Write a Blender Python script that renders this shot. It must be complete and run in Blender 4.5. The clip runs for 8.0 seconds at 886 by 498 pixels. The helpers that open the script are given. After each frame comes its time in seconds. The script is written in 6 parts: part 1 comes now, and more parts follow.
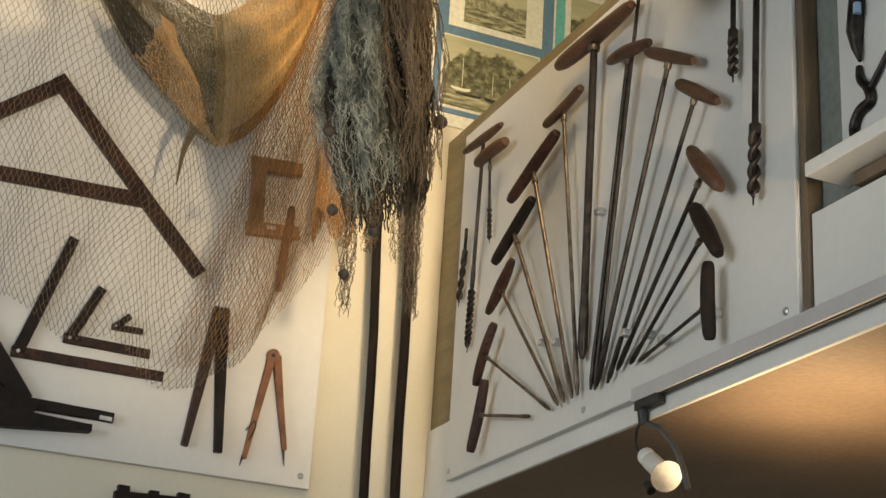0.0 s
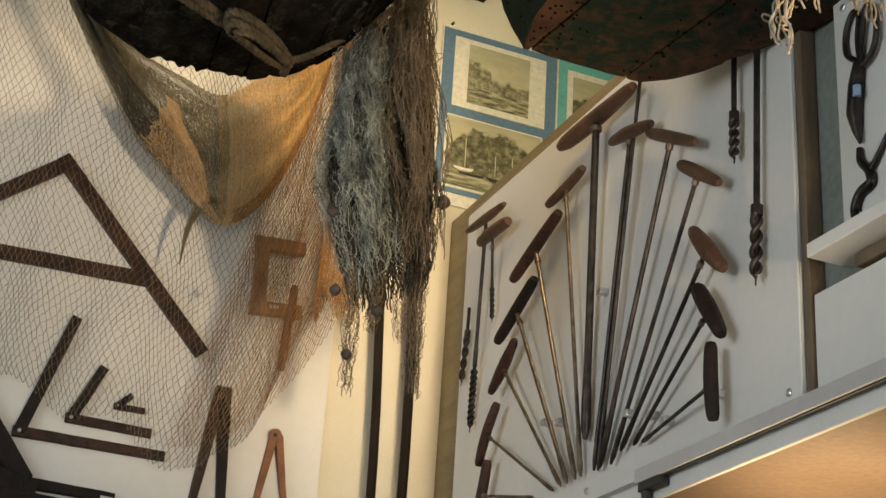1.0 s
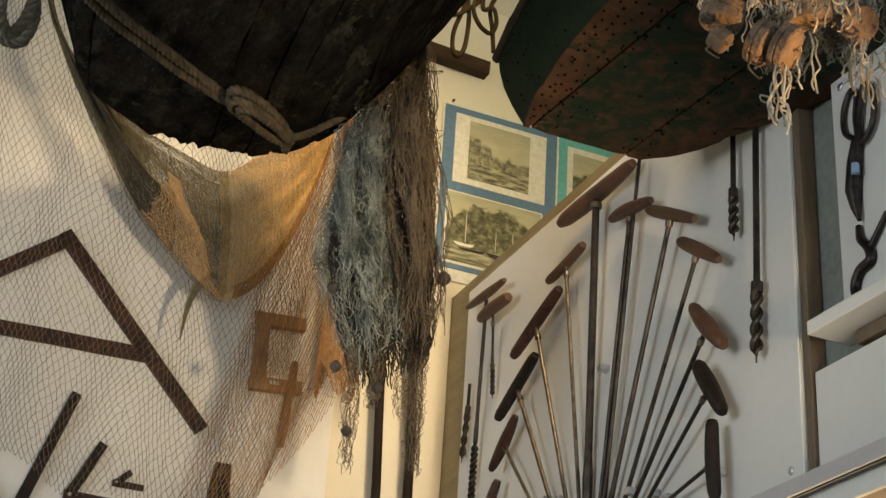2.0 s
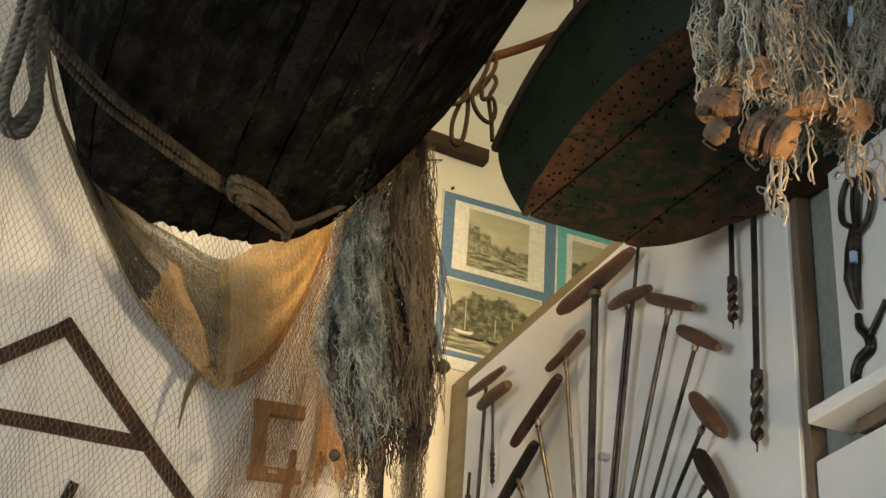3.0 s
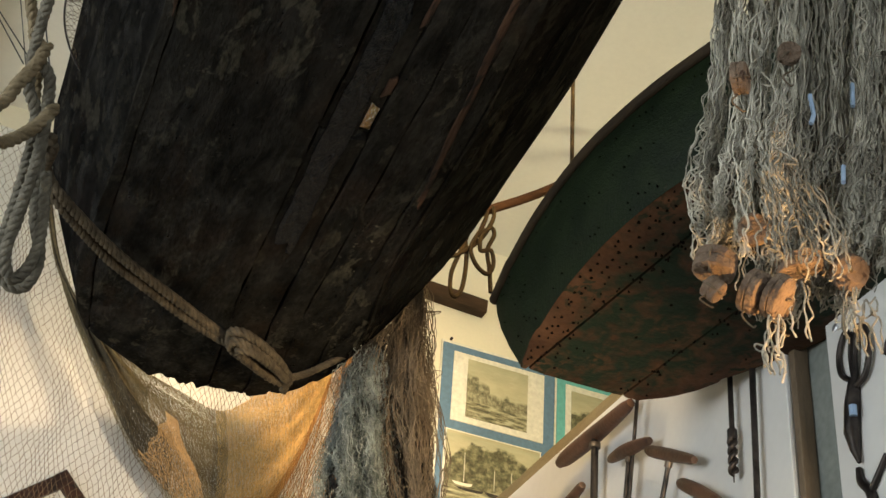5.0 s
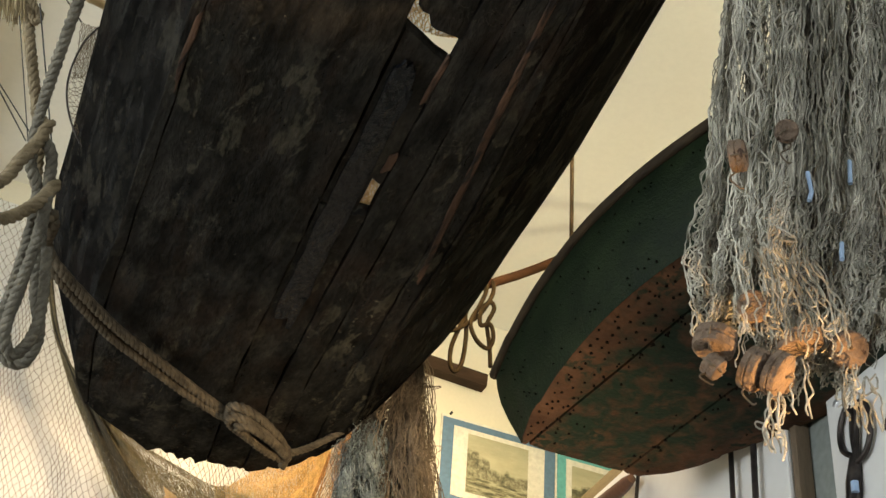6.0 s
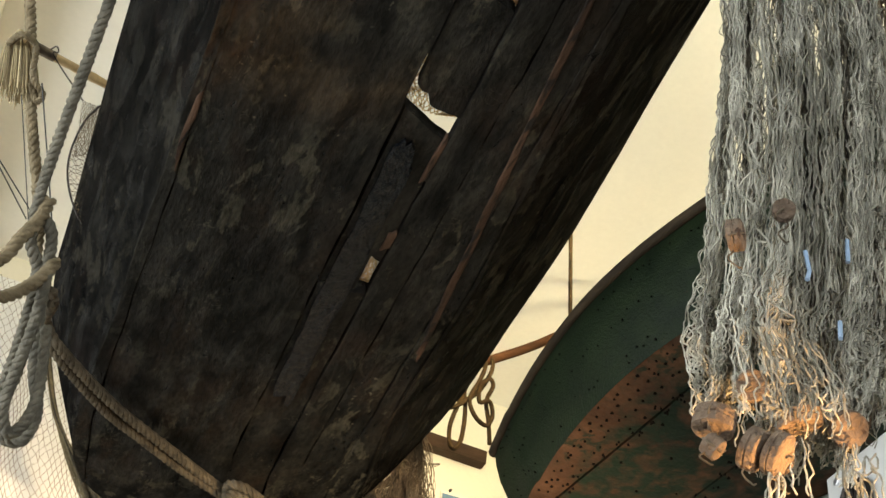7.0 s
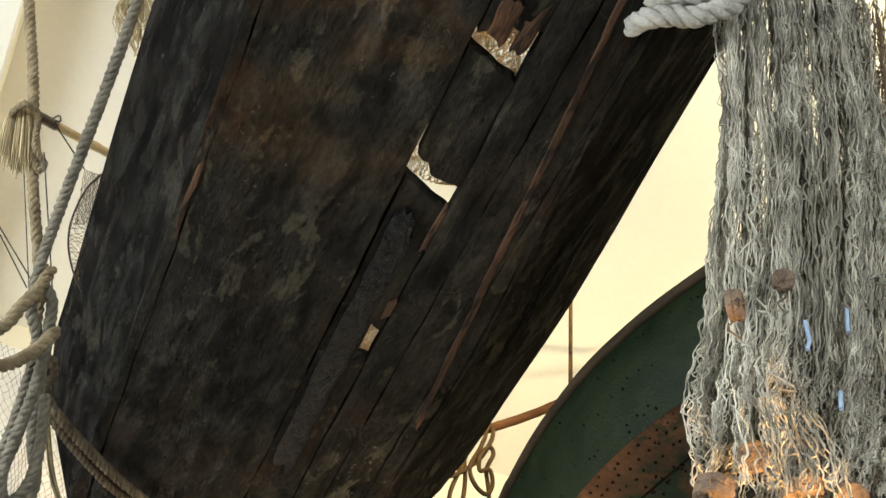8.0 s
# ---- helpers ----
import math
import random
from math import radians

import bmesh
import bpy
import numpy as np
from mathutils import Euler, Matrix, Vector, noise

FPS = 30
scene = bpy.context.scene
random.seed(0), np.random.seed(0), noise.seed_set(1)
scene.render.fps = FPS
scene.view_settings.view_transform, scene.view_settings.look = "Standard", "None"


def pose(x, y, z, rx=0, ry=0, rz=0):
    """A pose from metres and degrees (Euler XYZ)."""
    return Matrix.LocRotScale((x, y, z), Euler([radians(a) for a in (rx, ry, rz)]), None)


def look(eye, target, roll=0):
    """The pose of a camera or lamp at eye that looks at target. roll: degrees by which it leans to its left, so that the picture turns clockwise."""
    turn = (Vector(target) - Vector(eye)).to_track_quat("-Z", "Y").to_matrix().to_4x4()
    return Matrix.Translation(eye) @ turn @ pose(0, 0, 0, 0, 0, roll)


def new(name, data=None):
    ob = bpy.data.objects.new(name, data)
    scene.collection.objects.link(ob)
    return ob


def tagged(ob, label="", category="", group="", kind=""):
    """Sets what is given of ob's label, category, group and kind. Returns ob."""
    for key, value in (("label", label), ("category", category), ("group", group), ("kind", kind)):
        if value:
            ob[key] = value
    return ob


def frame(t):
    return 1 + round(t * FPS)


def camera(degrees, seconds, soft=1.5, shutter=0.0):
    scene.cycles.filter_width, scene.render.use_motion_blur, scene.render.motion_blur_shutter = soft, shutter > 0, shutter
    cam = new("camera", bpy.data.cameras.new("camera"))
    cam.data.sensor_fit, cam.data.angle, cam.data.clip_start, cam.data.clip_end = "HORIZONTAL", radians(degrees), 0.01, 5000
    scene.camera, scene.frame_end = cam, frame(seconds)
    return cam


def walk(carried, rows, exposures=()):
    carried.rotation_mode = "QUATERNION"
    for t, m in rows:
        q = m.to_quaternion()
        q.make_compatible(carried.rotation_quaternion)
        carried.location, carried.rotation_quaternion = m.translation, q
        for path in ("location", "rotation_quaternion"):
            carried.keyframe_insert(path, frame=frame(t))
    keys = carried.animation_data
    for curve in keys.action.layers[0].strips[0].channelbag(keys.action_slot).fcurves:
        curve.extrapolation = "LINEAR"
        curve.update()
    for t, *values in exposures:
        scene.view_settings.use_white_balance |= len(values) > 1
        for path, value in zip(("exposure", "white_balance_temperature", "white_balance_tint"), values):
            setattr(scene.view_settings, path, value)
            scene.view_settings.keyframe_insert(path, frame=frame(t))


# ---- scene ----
# ---- camera ----
cam = camera(32.37, 8.0)
walk(cam, [
    (0.0, pose(0.0000, 0.0000, 1.4500, 111.114, -3.410, -23.759)),
    (0.5, pose(-0.0015, -0.0027, 1.4521, 112.477, -3.446, -23.736)),
    (1.0, pose(-0.0032, -0.0058, 1.4544, 114.007, -3.507, -23.694)),
    (1.5, pose(-0.0047, -0.0087, 1.4564, 115.390, -3.530, -23.682)),
    (1.7, pose(-0.0052, -0.0098, 1.4571, 115.913, -3.547, -23.692)),
    (3.0, pose(-0.0093, -0.0187, 1.4624, 119.975, -3.477, -23.678)),
    (3.5, pose(-0.0109, -0.0221, 1.4642, 121.501, -3.475, -23.711)),
    (4.0, pose(-0.0126, -0.0259, 1.4660, 123.181, -3.453, -23.704)),
    (4.5, pose(-0.0138, -0.0285, 1.4672, 124.320, -3.425, -23.695)),
    (6.0, pose(-0.0180, -0.0376, 1.4709, 128.204, -3.403, -23.699)),
    (6.5, pose(-0.0194, -0.0409, 1.4720, 129.588, -3.369, -23.679)),
    (7.0, pose(-0.0209, -0.0443, 1.4731, 130.999, -3.373, -23.722)),
    (7.5, pose(-0.0223, -0.0472, 1.4739, 132.211, -3.381, -23.722)),
    (8.0, pose(-0.0237, -0.0503, 1.4747, 133.466, -3.386, -23.736)),
], exposures=[(0.0, -0.04), (1.5, -0.16), (3.5, 0.08), (4.5, 0.34), (6.5, 0.95), (8.0, 1.5)])

# ---- world and light ----
world = bpy.data.worlds.new("world")
scene.world = world
world.use_nodes = True
_sky = world.node_tree.nodes.new("ShaderNodeTexSky")
_sky.sky_type, _sky.sun_disc, _sky.sun_elevation, _sky.sun_rotation = "NISHITA", False, radians(35), radians(250)
world.node_tree.links.new(_sky.outputs[0], world.node_tree.nodes["Background"].inputs[0])
world.node_tree.nodes["Background"].inputs[1].default_value = 0.1


def area_lamp(name, m, w, h, watts, color):
    d = bpy.data.lights.new(name, "AREA")
    d.shape, d.size, d.size_y, d.energy, d.color = "RECTANGLE", w, h, watts, color
    ob = new(name, d)
    ob.matrix_world = m
    return ob


def spot_lamp(name, eye, target, watts, color, angle=60, blend=0.6, radius=0.04):
    d = bpy.data.lights.new(name, "SPOT")
    d.energy, d.color, d.spot_size, d.spot_blend, d.shadow_soft_size = watts, color, radians(angle), blend, radius
    ob = new(name, d)
    ob.matrix_world = look(eye, target)
    return ob


WARM = (1.0, 0.73, 0.40)
WARM2 = (1.0, 0.88, 0.54)
DAY = (0.86, 0.94, 1.0)
# daylight through the windows to the west and behind the camera
area_lamp("window_light_west", look((-2.9, 1.9, 2.7), (1.75, 2.6, 2.8)), 2.4, 1.8, 68, DAY)
area_lamp("window_light_south", look((0.4, -3.8, 1.9), (1.0, 4.0, 2.8)), 2.6, 1.6, 80, DAY)
# unseen warm lamps added between the boats, beside the boat and on the gallery
spot_lamp("spot_net", (1.24, 2.15, 4.7), (1.25, 4.28, 3.2), 290, (1.0, 0.74, 0.42), 82, 1.0, 0.32)
spot_lamp("spot_beside", (-1.2, 0.4, 4.5), (0.9, 4.28, 3.5), 16, (1.0, 0.84, 0.62), 64, 1.0, 0.4)
# added lamp hanging free in the hall, brightening net and swag from below
spot_lamp("spot_fill_net", (1.35, 0.6, 2.0), (1.06, 4.28, 3.50), 350, (1.0, 0.76, 0.47), 37, 1.0, 0.06)
spot_lamp("spot_ceiling", (3.1, 1.2, 3.5), (1.9, 2.3, 4.8), 118, WARM2, 96, 0.9, 0.12)
spot_lamp("spot_wall", (2.5, 2.3, 3.2), (1.75, 4.28, 4.2), 40, WARM2, 90, 0.9, 0.1)
# added lamp aimed up at the soffit for its glow; no fixture here
spot_lamp("spot_fill_soffit", (1.95, 2.60, 1.94), (2.06, 2.50, 2.38), 26, WARM, 150, 1.0, 0.03)
spot_lamp("spot_low", (1.5, 0.9, 1.6), (0.97, 1.28, 2.545), 150, (1.0, 0.55, 0.2), 15, 0.9, 0.03)


# ---- materials ----
def mat(name, c1, c2, scale=6.0, rough=0.6, metal=0.0, bump=0.15, stretch=(1, 1, 1), c3=None, fine=60.0, amount3=0.55,
        rough2=None, island=0.0, grainy=0.75, contrast=(0.35, 0.65), spec=0.5, coat=0.0, c4=None, amount4=0.6, fleck=None, fleck_at=0.64, glints=None, fleck_scale=3.0, soft3=0.08, dist3=1.0, chine=""):
    """Two tones by a broad noise, a third by patches, fine grain in bump and roughness."""
    m = bpy.data.materials.new(name)
    m.use_nodes = True
    n, l = m.node_tree.nodes, m.node_tree.links
    b = n["Principled BSDF"]
    tc = n.new("ShaderNodeTexCoord")
    mp = n.new("ShaderNodeMapping")
    mp.inputs["Scale"].default_value = stretch
    l.new(tc.outputs["Object"], mp.inputs[0])

    def noise_tex(s, det, dist=0.0):
        t = n.new("ShaderNodeTexNoise")
        t.inputs["Scale"].default_value, t.inputs["Detail"].default_value, t.inputs["Distortion"].default_value = s, det, dist
        l.new(mp.outputs[0], t.inputs["Vector"])
        return t

    def ramp(src, a, c, ca, cb):
        r = n.new("ShaderNodeValToRGB")
        r.color_ramp.elements[0].position, r.color_ramp.elements[1].position = a, c
        r.color_ramp.elements[0].color, r.color_ramp.elements[1].color = (*ca, 1), (*cb, 1)
        l.new(src, r.inputs[0])
        return r

    def mix(fac, a, c, kind="MIX"):
        x = n.new("ShaderNodeMix")
        x.data_type, x.blend_type = "RGBA", kind
        if isinstance(fac, float):
            x.inputs["Factor"].default_value = fac
        else:
            l.new(fac, x.inputs["Factor"])
        l.new(a, x.inputs["A"])
        l.new(c, x.inputs["B"])
        return x.outputs["Result"]

    broad, grain = noise_tex(scale, 5, 0.4), noise_tex(fine, 4)
    col = ramp(broad.outputs["Fac"], *contrast, c1, c2).outputs[0]
    if c3:
        p = noise_tex(scale * 2.3, 10, dist3)
        f = ramp(p.outputs["Fac"], amount3, amount3 + soft3, (0, 0, 0), (1, 1, 1))
        if chine:
            # the coat of paint is gone along the chine
            at = n.new("ShaderNodeAttribute")
            at.attribute_name = chine
            worn = n.new("ShaderNodeMath")
            worn.operation = "MULTIPLY_ADD"
            worn.inputs[1].default_value = 0.16
            l.new(p.outputs["Fac"], worn.inputs[0])
            l.new(at.outputs["Fac"], worn.inputs[2])
            w = ramp(worn.outputs[0], 0.145, 0.20, (0, 0, 0), (1, 1, 1))
            both = n.new("ShaderNodeMix")
            both.data_type, both.blend_type = "RGBA", "MULTIPLY"
            both.inputs["Factor"].default_value = 1.0
            l.new(f.outputs[0], both.inputs["A"])
            l.new(w.outputs[0], both.inputs["B"])
            f = both
        c = n.new("ShaderNodeRGB")
        c.outputs[0].default_value = (*c3, 1)
        col = mix(f.outputs["Result"] if chine else f.outputs[0], col, c.outputs[0])
    if c4:
        p = noise_tex(scale * 0.8, 9, 2.2)
        f = ramp(p.outputs["Fac"], amount4, amount4 + 0.05, (0, 0, 0), (1, 1, 1))
        c = n.new("ShaderNodeRGB")
        c.outputs[0].default_value = (*c4, 1)
        col = mix(f.outputs[0], col, c.outputs[0])
    if fleck:
        p = noise_tex(scale * fleck_scale, 10, 0.5)
        f = ramp(p.outputs["Fac"], fleck_at, fleck_at + 0.07, (0, 0, 0), (1, 1, 1))
        q = noise_tex(scale * 0.6, 3, 0.5)
        k = ramp(q.outputs["Fac"], 0.42, 0.62, (0, 0, 0), (1, 1, 1))
        both = mix(1.0, f.outputs[0], k.outputs[0], "MULTIPLY")
        c = n.new("ShaderNodeRGB")
        c.outputs[0].default_value = (*fleck, 1)
        col = mix(both, col, c.outputs[0])
    g = ramp(grain.outputs["Fac"], 0.3, 0.7, (0.8, 0.8, 0.8), (1.12, 1.12, 1.12))
    col = mix(grainy, col, g.outputs[0], "MULTIPLY")
    if island:
        ge = n.new("ShaderNodeNewGeometry")
        v = ramp(ge.outputs["Random Per Island"], 0, 1, (1 - island,) * 3, (1 + island,) * 3)
        col = mix(1.0, col, v.outputs[0], "MULTIPLY")
    l.new(col, b.inputs["Base Color"])
    rr = n.new("ShaderNodeMapRange")
    rr.inputs["To Min"].default_value, rr.inputs["To Max"].default_value = rough, rough2 if rough2 is not None else min(1, rough + 0.2)
    l.new(broad.outputs["Fac"], rr.inputs["Value"])
    l.new(rr.outputs[0], b.inputs["Roughness"])
    b.inputs["Metallic"].default_value = metal
    b.inputs["Specular IOR Level"].default_value = spec
    b.inputs["Coat Weight"].default_value = coat
    if bump:
        bp = n.new("ShaderNodeBump")
        bp.inputs["Strength"].default_value, bp.inputs["Distance"].default_value = bump, 0.01
        hsum = n.new("ShaderNodeMath")
        l.new(broad.outputs["Fac"], hsum.inputs[0])
        l.new(grain.outputs["Fac"], hsum.inputs[1])
        l.new(hsum.outputs[0], bp.inputs["Height"])
        l.new(bp.outputs[0], b.inputs["Normal"])
    if glints:
        # matt weathered surface with a thin patchy gloss of its own
        b.inputs["Specular IOR Level"].default_value = 0.0
        gl = n.new("ShaderNodeBsdfGlossy")
        gl.inputs["Roughness"].default_value = glints[1]
        if bump:
            l.new(bp.outputs[0], gl.inputs["Normal"])
        gm = noise_tex(scale * 2.0, 6, 1.0)
        gr = ramp(gm.outputs["Fac"], 0.48, 0.66, (0, 0, 0), (glints[0],) * 3)
        ms = n.new("ShaderNodeMixShader")
        l.new(gr.outputs[0], ms.inputs[0])
        l.new(b.outputs[0], ms.inputs[1])
        l.new(gl.outputs[0], ms.inputs[2])
        l.new(ms.outputs[0], n["Material Output"].inputs["Surface"])
    return m


def hull_mat(name, dark, mid, brown, worn, gloss):
    """Old tarred planking: streaks along the grain, soft worn smears, fine pale scratches, patchy gloss."""
    m = bpy.data.materials.new(name)
    m.use_nodes = True
    n, l = m.node_tree.nodes, m.node_tree.links
    b = n["Principled BSDF"]
    tc = n.new("ShaderNodeTexCoord")

    def tex(scale, det, stretch, dist=0.0, offset=0.0):
        mp = n.new("ShaderNodeMapping")
        mp.inputs["Scale"].default_value = stretch
        mp.inputs["Location"].default_value = (offset, offset, 0)
        l.new(tc.outputs["Object"], mp.inputs[0])
        t = n.new("ShaderNodeTexNoise")
        t.inputs["Scale"].default_value, t.inputs["Detail"].default_value, t.inputs["Distortion"].default_value = scale, det, dist
        t.inputs["Roughness"].default_value = 0.62
        l.new(mp.outputs[0], t.inputs["Vector"])
        return t.outputs["Fac"]

    def ramp(src, stops):
        r = n.new("ShaderNodeValToRGB")
        e = r.color_ramp.elements
        e[0].position, e[0].color = stops[0][0], (*stops[0][1], 1)
        e[1].position, e[1].color = stops[-1][0], (*stops[-1][1], 1)
        for p, c in stops[1:-1]:
            e.new(p).color = (*c, 1)
        l.new(src, r.inputs[0])
        return r.outputs[0]

    def mix(fac, a, c, kind="MIX"):
        x = n.new("ShaderNodeMix")
        x.data_type, x.blend_type = "RGBA", kind
        if isinstance(fac, float):
            x.inputs["Factor"].default_value = fac
        else:
            l.new(fac, x.inputs["Factor"])
        for q, k in ((a, "A"), (c, "B")):
            if isinstance(q, tuple):
                x.inputs[k].default_value = (*q, 1)
            else:
                l.new(q, x.inputs[k])
        return x.outputs["Result"]

    k0, k1 = (0, 0, 0), (1, 1, 1)
    grain = tex(7, 12, (3.2, 0.30, 3.2), 0.25)
    broad = tex(2.6, 7, (1.6, 0.7, 1.6), 0.3, 3.0)
    fine = tex(70, 6, (1.5, 0.6, 1.5))
    col = ramp(grain, [(0.32, dark), (0.7, mid)])
    mottle = tex(11, 12, (1.7, 0.75, 1.7), 0.2, 13.0)
    col = mix(0.9, col, ramp(mottle, [(0.36, (0.45,) * 3), (0.5, (0.95,) * 3), (0.64, (1.7,) * 3)]), "MULTIPLY")
    col = mix(mix(1.0, ramp(broad, [(0.44, k0), (0.62, (0.8,) * 3)]), ramp(tex(9, 12, (1.8, 0.6, 1.8), 0.3, 17.0), [(0.44, k0), (0.58, k1)]), "MULTIPLY"), col, brown)
    smear = mix(1.0, ramp(tex(12, 13, (1.8, 0.65, 1.8), 0.4, 7.0), [(0.555, k0), (0.595, k1)]), ramp(tex(3.0, 6, (1.2, 0.8, 1.2), 0, 11.0), [(0.42, k0), (0.58, (0.7,) * 3)]), "MULTIPLY")
    col = mix(smear, col, worn)
    hair = ramp(tex(19, 3, (1.3, 0.75, 1.3), 1.1, 5.0), [(0.485, k0), (0.496, (0.35,) * 3), (0.507, k0)])
    hair = mix(1.0, hair, ramp(tex(8, 6, (1, 1, 1), 0, 2.0), [(0.52, k0), (0.64, k1)]), "MULTIPLY")
    col = mix(hair, col, tuple(min(1, c * 1.9) for c in worn))
    chips = ramp(tex(46, 5, (1, 0.7, 1), 0.2, 9.0), [(0.655, k0), (0.70, k1)])
    chips = mix(1.0, chips, ramp(tex(3.2, 5, (1, 1, 1), 0, 6.0), [(0.48, k0), (0.60, (0.8,) * 3)]), "MULTIPLY")
    col = mix(chips, col, tuple(min(1, c * 1.7) for c in worn))
    col = mix(0.85, col, ramp(fine, [(0.3, (0.5,) * 3), (0.7, (1.45,) * 3)]), "MULTIPLY")
    l.new(col, b.inputs["Base Color"])
    b.inputs["Roughness"].default_value, b.inputs["Specular IOR Level"].default_value = 0.7, 0.0
    hs = n.new("ShaderNodeMath")
    l.new(grain, hs.inputs[0])
    l.new(fine, hs.inputs[1])
    bp = n.new("ShaderNodeBump")
    bp.inputs["Strength"].default_value, bp.inputs["Distance"].default_value = 0.6, 0.010
    l.new(hs.outputs[0], bp.inputs["Height"])
    l.new(bp.outputs[0], b.inputs["Normal"])
    gl = n.new("ShaderNodeBsdfGlossy")
    gl.inputs["Roughness"].default_value = gloss[1]
    l.new(bp.outputs[0], gl.inputs["Normal"])
    ms = n.new("ShaderNodeMixShader")
    l.new(ramp(tex(10, 8, (2.2, 0.6, 2.2), 0.8, 4.0), [(0.46, (gloss[0] * 0.15,) * 3), (0.68, (gloss[0],) * 3)]), ms.inputs[0])
    l.new(b.outputs[0], ms.inputs[1])
    l.new(gl.outputs[0], ms.inputs[2])
    l.new(ms.outputs[0], n["Material Output"].inputs["Surface"])
    return m


M_WALL = mat("cream_plaster", (0.72, 0.67, 0.53), (0.76, 0.71, 0.58), 2.5, 0.8, bump=0.04, fine=90, grainy=0.12)
M_CEIL = mat("white_ceiling_paint", (0.74, 0.71, 0.62), (0.78, 0.75, 0.66), 1.5, 0.85, bump=0.03, grainy=0.12)
M_BOARD = mat("white_board", (0.70, 0.69, 0.66), (0.75, 0.74, 0.71), 2, 0.35, bump=0.015, fine=40, grainy=0.12)
M_WHITE = mat("white_paint", (0.70, 0.69, 0.66), (0.76, 0.75, 0.72), 3, 0.5, bump=0.03, grainy=0.12)
M_OLIVE = mat("olive_stained_wood", (0.20, 0.155, 0.075), (0.27, 0.21, 0.11), 4, 0.55, stretch=(1, 1, 6), bump=0.08)
M_STRIP = mat("brown_strip_wood", (0.13, 0.09, 0.055), (0.18, 0.13, 0.08), 5, 0.5, stretch=(6, 6, 1))
M_GREY = mat("grey_green_panel", (0.20, 0.22, 0.20), (0.25, 0.27, 0.245), 3, 0.6, bump=0.05)
M_UNDER = mat("brown_soffit", (0.20, 0.135, 0.09), (0.26, 0.18, 0.125), 2, 0.55, bump=0.05)
M_FLOOR = mat("floor_tiles", (0.16, 0.11, 0.075), (0.22, 0.16, 0.11), 2, 0.5)
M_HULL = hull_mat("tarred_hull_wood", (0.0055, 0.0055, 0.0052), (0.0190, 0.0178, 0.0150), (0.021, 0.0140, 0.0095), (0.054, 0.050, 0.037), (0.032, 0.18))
# side planks: same mix at roughly half the tone of the bottom planks
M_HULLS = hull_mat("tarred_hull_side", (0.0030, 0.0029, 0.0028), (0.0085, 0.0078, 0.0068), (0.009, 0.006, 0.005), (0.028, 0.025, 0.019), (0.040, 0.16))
M_HULLW = mat("worn_brown_hull_edge", (0.030, 0.017, 0.011), (0.088, 0.050, 0.031), 8, 0.6, bump=0.5, stretch=(3, 0.6, 1), fine=80, c3=(0.011, 0.009, 0.008), amount3=0.50, soft3=0.12, dist3=0.3, spec=0.1)
M_TAR = mat("glossy_tar", (0.0025, 0.0028, 0.0034), (0.005, 0.0055, 0.007), 20, 0.05, bump=1.0, stretch=(2.2, 0.7, 1), fine=55, rough2=0.10, spec=0.13)
M_GREEN = mat("weathered_green_paint", (0.0058, 0.0120, 0.0042), (0.0125, 0.0220, 0.0072), 6, 0.45, bump=0.3, spec=0.2, stretch=(1, 2, 3), c3=(0.06, 0.033, 0.018), amount3=0.69)
M_BOTTOM = mat("peeling_brown_hull_paint", (0.040, 0.019, 0.010), (0.088, 0.044, 0.023), 8, 0.65, bump=0.35, spec=0.15, c3=(0.010, 0.020, 0.011), amount3=0.36, stretch=(1.0, 0.9, 1), soft3=0.20, dist3=0.4, fleck=(0.010, 0.018, 0.010), fleck_at=0.50, fleck_scale=4.0, chine="from_chine")
M_RIM = mat("dark_gunwale_wood", (0.026, 0.018, 0.010), (0.055, 0.037, 0.020), 8, 0.6, spec=0.15, stretch=(4, 1, 4))
M_TOOLW = mat("dark_tool_wood", (0.014, 0.0055, 0.0040), (0.056, 0.021, 0.012), 16, 0.42, spec=0.35, stretch=(1, 1, 1), bump=0.3, fine=90, c3=(0.010, 0.006, 0.005), amount3=0.56)
M_TOOLB = mat("almost_black_tool_wood", (0.007, 0.005, 0.004), (0.020, 0.012, 0.009), 12, 0.5, spec=0.25, bump=0.25)
M_TOOLR = mat("reddish_tool_wood", (0.16, 0.06, 0.022), (0.27, 0.11, 0.045), 14, 0.42, bump=0.2, fine=90)
M_TOOLR2 = mat("brown_batten_wood", (0.028, 0.015, 0.008), (0.06, 0.033, 0.018), 10, 0.6, spec=0.2, bump=0.25, stretch=(0.6, 1, 4))
M_HANDLE = mat("worn_handle_wood", (0.034, 0.016, 0.009), (0.10, 0.046, 0.024), 10, 0.38, bump=0.2, fine=110)
M_SAWW = mat("honey_saw_wood", (0.24, 0.12, 0.05), (0.34, 0.18, 0.08), 14, 0.5, bump=0.2)
M_IRON = mat("dark_iron", (0.03, 0.026, 0.024), (0.075, 0.062, 0.055), 25, 0.34, 0.85, bump=0.15)
M_STEEL = mat("rusty_steel", (0.11, 0.085, 0.065), (0.22, 0.18, 0.14), 30, 0.32, 0.9, bump=0.15)
M_CLIP = mat("bright_clip_steel", (0.55, 0.56, 0.58), (0.7, 0.7, 0.72), 20, 0.25, 0.9, bump=0.02)
M_POLE = mat("dark_pole_wood", (0.009, 0.006, 0.0045), (0.022, 0.014, 0.010), 8, 0.6, spec=0.15, stretch=(4, 4, 0.5), bump=0.12)
M_ROPE = mat("old_hemp_rope", (0.135, 0.102, 0.054), (0.24, 0.188, 0.11), 30, 0.85, bump=0.5, fine=220)
